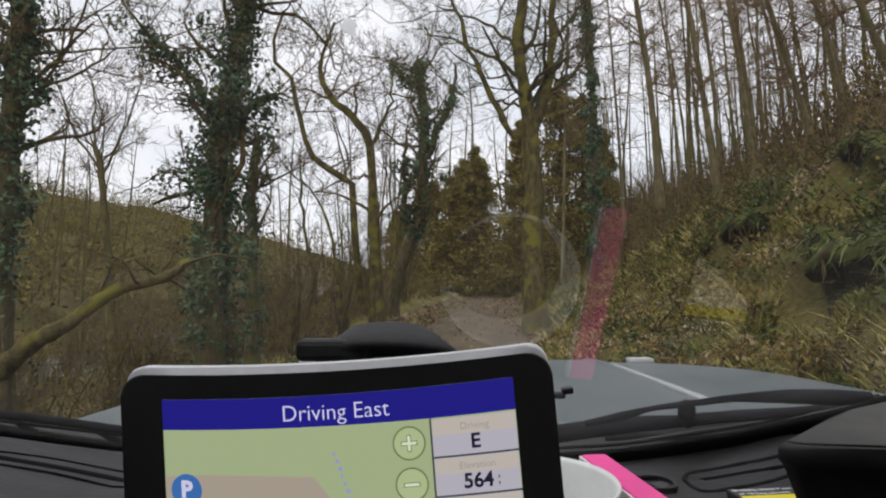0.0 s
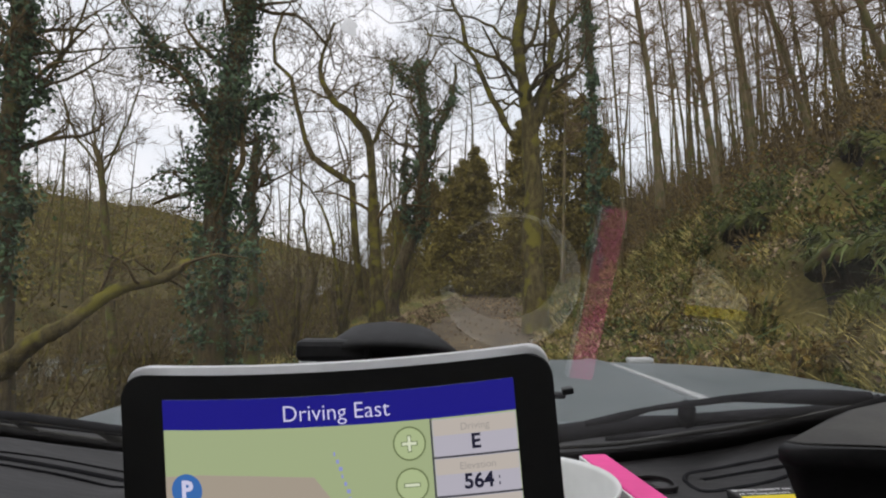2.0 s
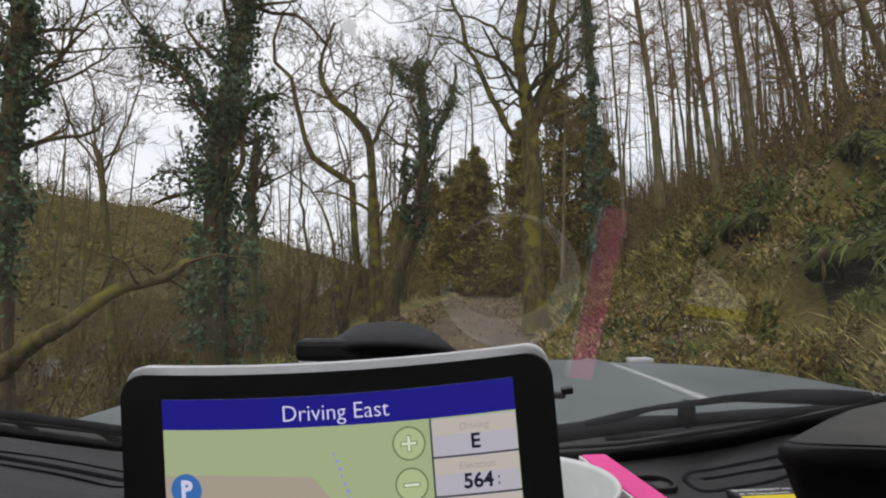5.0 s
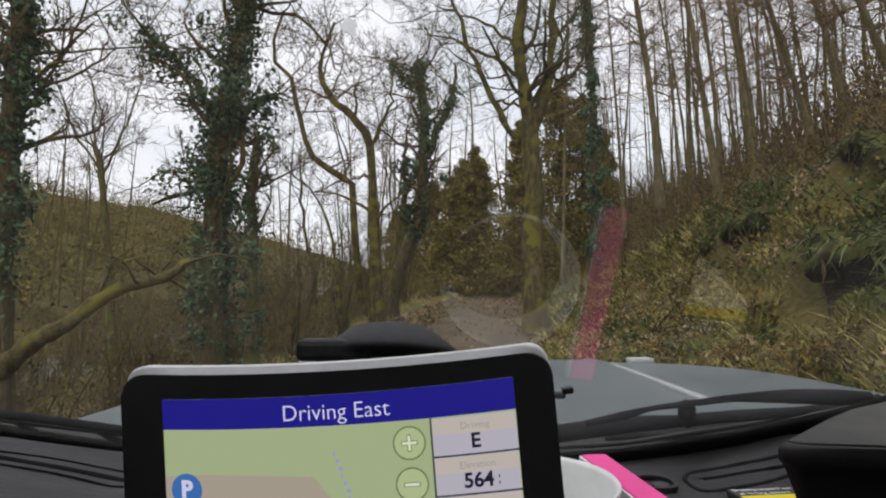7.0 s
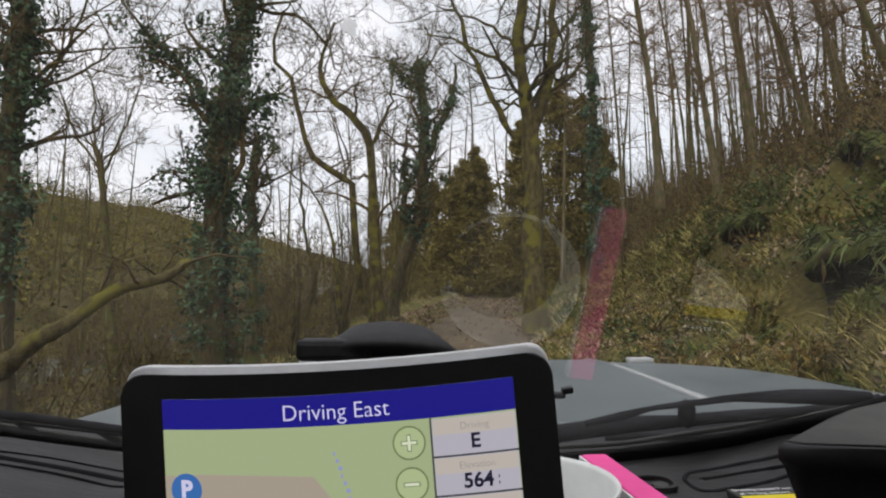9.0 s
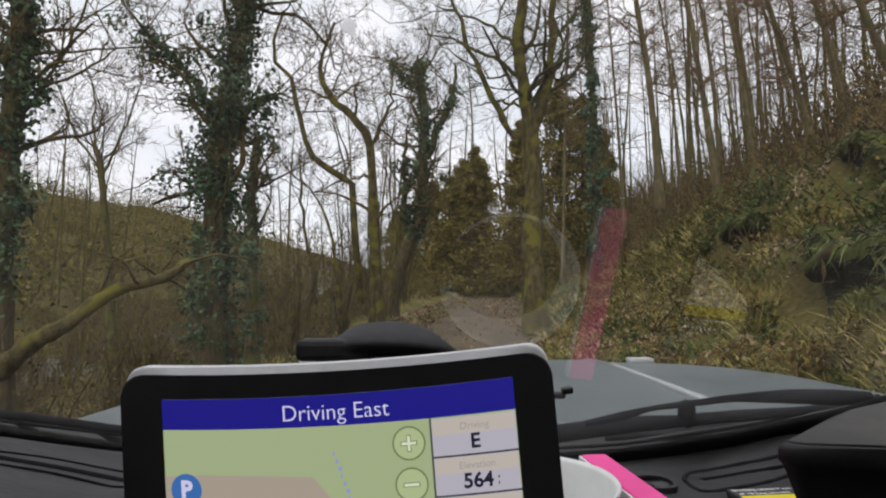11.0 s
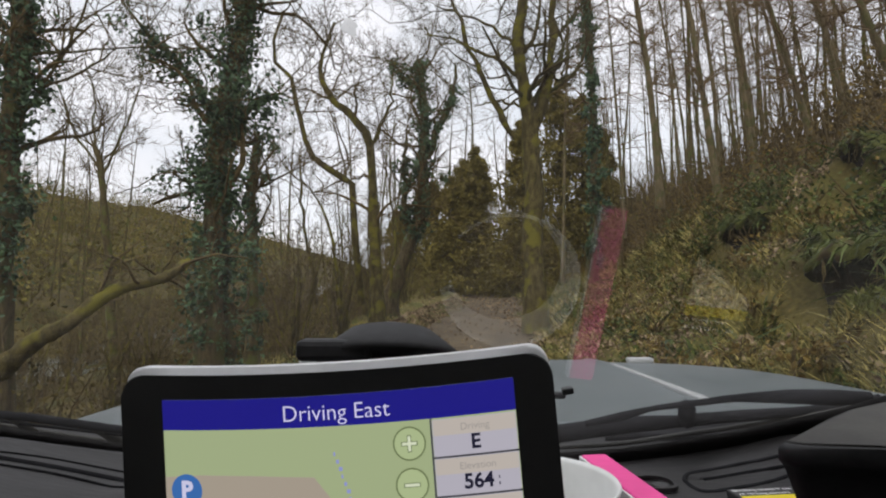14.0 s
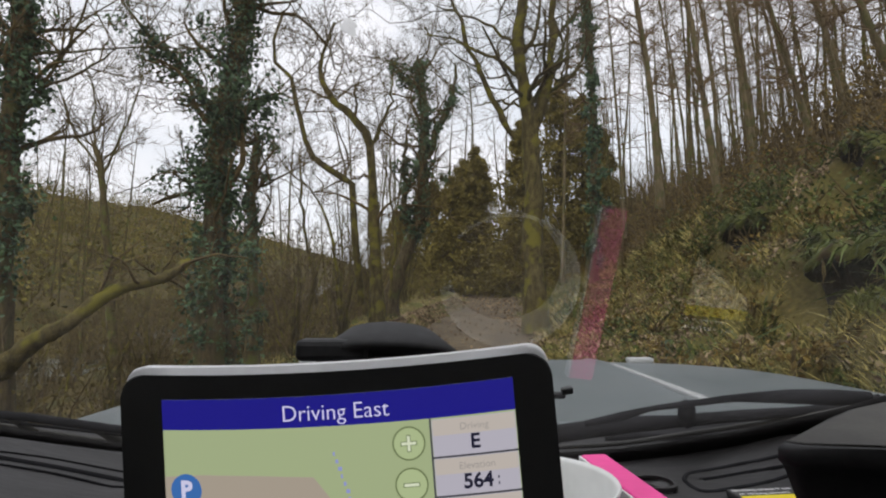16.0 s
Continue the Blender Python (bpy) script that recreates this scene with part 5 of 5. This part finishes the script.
plate("panel_line", 0.0849, 0.0855, 0.0094, SH, 0.00012, (0.06, 0.06, 0.07), 0.0001)
for v_ in (0.0208, 0.0323):
    plate("panel_line", 0.0855, SW, v_, v_ + 0.0006, 0.00012, (0.06, 0.06, 0.07), 0.0001)
for v_, sign in ((0.0162, "+"), (0.0284, "-")):
    circle = [(0.0051 * math.cos(a * math.tau / 32), 0.0051 * math.sin(a * math.tau / 32)) for a in range(32)]
    inner = [(0.9 * x, 0.9 * y) for x, y in circle]
    part("zoom_button", slab(inner, 0.00004, at_screen(0.0783, v_, 0.00009)), glow("button_light", (0.42, 0.50, 0.27)), nav)
    part("zoom_button_rim", ring(circle, inner, 0.00005, at_screen(0.0783, v_, 0.0001)), glow("button_rim_light", (0.16, 0.20, 0.09)), nav)
    plate("zoom_sign", 0.0783 - 0.0026, 0.0783 + 0.0026, v_ - 0.0007, v_ + 0.0007, 0.00018, (0.20, 0.25, 0.13), 0.0002)
    plate("zoom_sign_face", 0.0783 - 0.0022, 0.0783 + 0.0022, v_ - 0.0004, v_ + 0.0004, 0.00026, (0.62, 0.66, 0.50), 0.0001)
    if sign == "+":
        plate("zoom_sign", 0.0783 - 0.0007, 0.0783 + 0.0007, v_ - 0.0026, v_ + 0.0026, 0.00018, (0.20, 0.25, 0.13), 0.0002)
        plate("zoom_sign_face", 0.0783 - 0.0004, 0.0783 + 0.0004, v_ - 0.0022, v_ + 0.0022, 0.00026, (0.62, 0.66, 0.50), 0.0001)
circle = [(0.0050 * math.cos(a * math.tau / 32), 0.0050 * math.sin(a * math.tau / 32)) for a in range(32)]
part("parking_mark", slab(circle, 0.00004, at_screen(0.0069, 0.0279, 0.00014)), glow("parking_blue_light", (0.045, 0.15, 0.42)), nav)
words("P", 0.0072, TEXT_WHITE, nav, at_screen(0.0069, 0.0279, 0.0002), 0.0003)
for n in range(9):
    a = n / 8
    plate("river_mark", 0.0546 + 0.0055 * a, 0.0552 + 0.0055 * a + 0.0003 * (n % 3), 0.0172 + 0.018 * a, 0.0184 + 0.018 * a, 0.00016, (0.26, 0.29, 0.55), 0.0002)
part("power_key", box(0.0700, 0.0735, -0.0085, -0.0065, -0.009, -0.005, 0.0005), GLOSS_BLACK, nav)

# the face is faintly bowed across its width, sagging in the middle
for piece in nav.children:
    bm = bmesh.new()
    bm.from_mesh(piece.data)
    bmesh.ops.subdivide_edges(bm, edges=[e for e in bm.edges if abs(e.verts[0].co.x - e.verts[1].co.x) > 0.008], cuts=9)
    shell_like = piece.name.split(".")[0] in ("shell", "bezel")
    for v in bm.verts:
        v.co.y += 0.0018 * ((v.co.x / 0.0555) ** 2 - 1) - (0.011 * v.co.x if shell_like else 0.0)
    bm.to_mesh(piece.data)
    bm.free()

# mount behind it
mount = new("satnav_mount")
mount.location = (-0.03, 0.30, EYE - 0.03)
tagged(mount, "black suction mount that holds the satnav on the windscreen", "mount")
cup_pose = Matrix.Translation((0.0, 0.028, -0.008)) @ Matrix.Rotation(radians(-18), 4, "X")
dome = lathe([(0.0, 0.018), (0.012, 0.0175), (0.024, 0.014), (0.034, 0.006), (0.041, 0.0), (0.041, -0.003), (0.0, -0.003)], 40).mesh("suction_cup", PLASTIC_DARK)
dome.transform(cup_pose)
part("suction_cup", dome, PLASTIC_DARK, mount)
part("lever", box(-0.045, -0.007, -0.006, 0.010, -0.0065, 0.0045, 0.003), PLASTIC_DARK, mount)
buf = Buf()
buf.tube([(0.0, 0.02, -0.012), (0.0, -0.03, -0.03), (0.0, -0.095, -0.035)], [0.012, 0.009, 0.010], 12)
part("arm", buf, PLASTIC_DARK, mount)

# paper cup standing in the tray
cup = new("paper_cup")
cup.location = (0.054, 0.3757, DASH - 0.13)
tagged(cup, "white paper cup standing in the dashboard tray", "cup")
h = 0.1545
part("cup_wall", lathe([(0.0, 0.0), (0.036, 0.0), (0.037, 0.002), (0.0545, h - 0.003), (0.0565, h - 0.002), (0.0570, h), (0.0560, h + 0.001), (0.0535, h - 0.002), (0.0355, 0.004), (0.0, 0.004)], 56), WHITE_CUP, cup)

part("coffee", slab([(0.0485 * math.cos(a * math.tau / 40), 0.0485 * math.sin(a * math.tau / 40)) for a in range(40)], 0.002, pose(0, 0, 0.112)), COFFEE, cup, "dark brown coffee")

# pink card sleeve beside it
sleeve = new("pink_card_sleeve")
sleeve.matrix_world = pose(0.1285, 0.392, DASH + 0.001, 0, 0, 7.2)
tagged(sleeve, "bright pink card sleeve lying on the dashboard", "packet")
part("sleeve", box(-0.0100, 0.0100, -0.075, 0.076, 0.0, 0.014, 0.0012), PINK, sleeve)
part("white_edge", box(-0.0118, -0.0104, -0.075, 0.076, 0.002, 0.0130), WHITE_PRINT, sleeve)

# tobacco packet
packet = new("tobacco_packet")
packet.matrix_world = pose(0.2335, 0.4150, DASH - 0.0038, 0, 0, 7)
tagged(packet, "black tobacco packet with a health warning and yellow bar", "packet")
part("carton", box(-0.0275, 0.0275, -0.060, 0.0165, 0, 0.005, 0.001), GLOSS_BLACK, packet)
part("warning_bar", box(-0.027, 0.027, -0.0085, 0.0005, 0.0051, 0.0054), YELLOW, packet)
part("warning_picture", box(-0.026, 0.026, -0.055, -0.009, 0.0051, 0.0054), SKIN_PRINT, packet)
words("Smoking causes 9 out", 0.0052, WHITE_PRINT, packet, pose(-0.003, 0.0118, 0.0053), 0.00008)
words("of 10 lung cancers", 0.0052, WHITE_PRINT, packet, pose(-0.006, 0.0045, 0.0053), 0.00008)
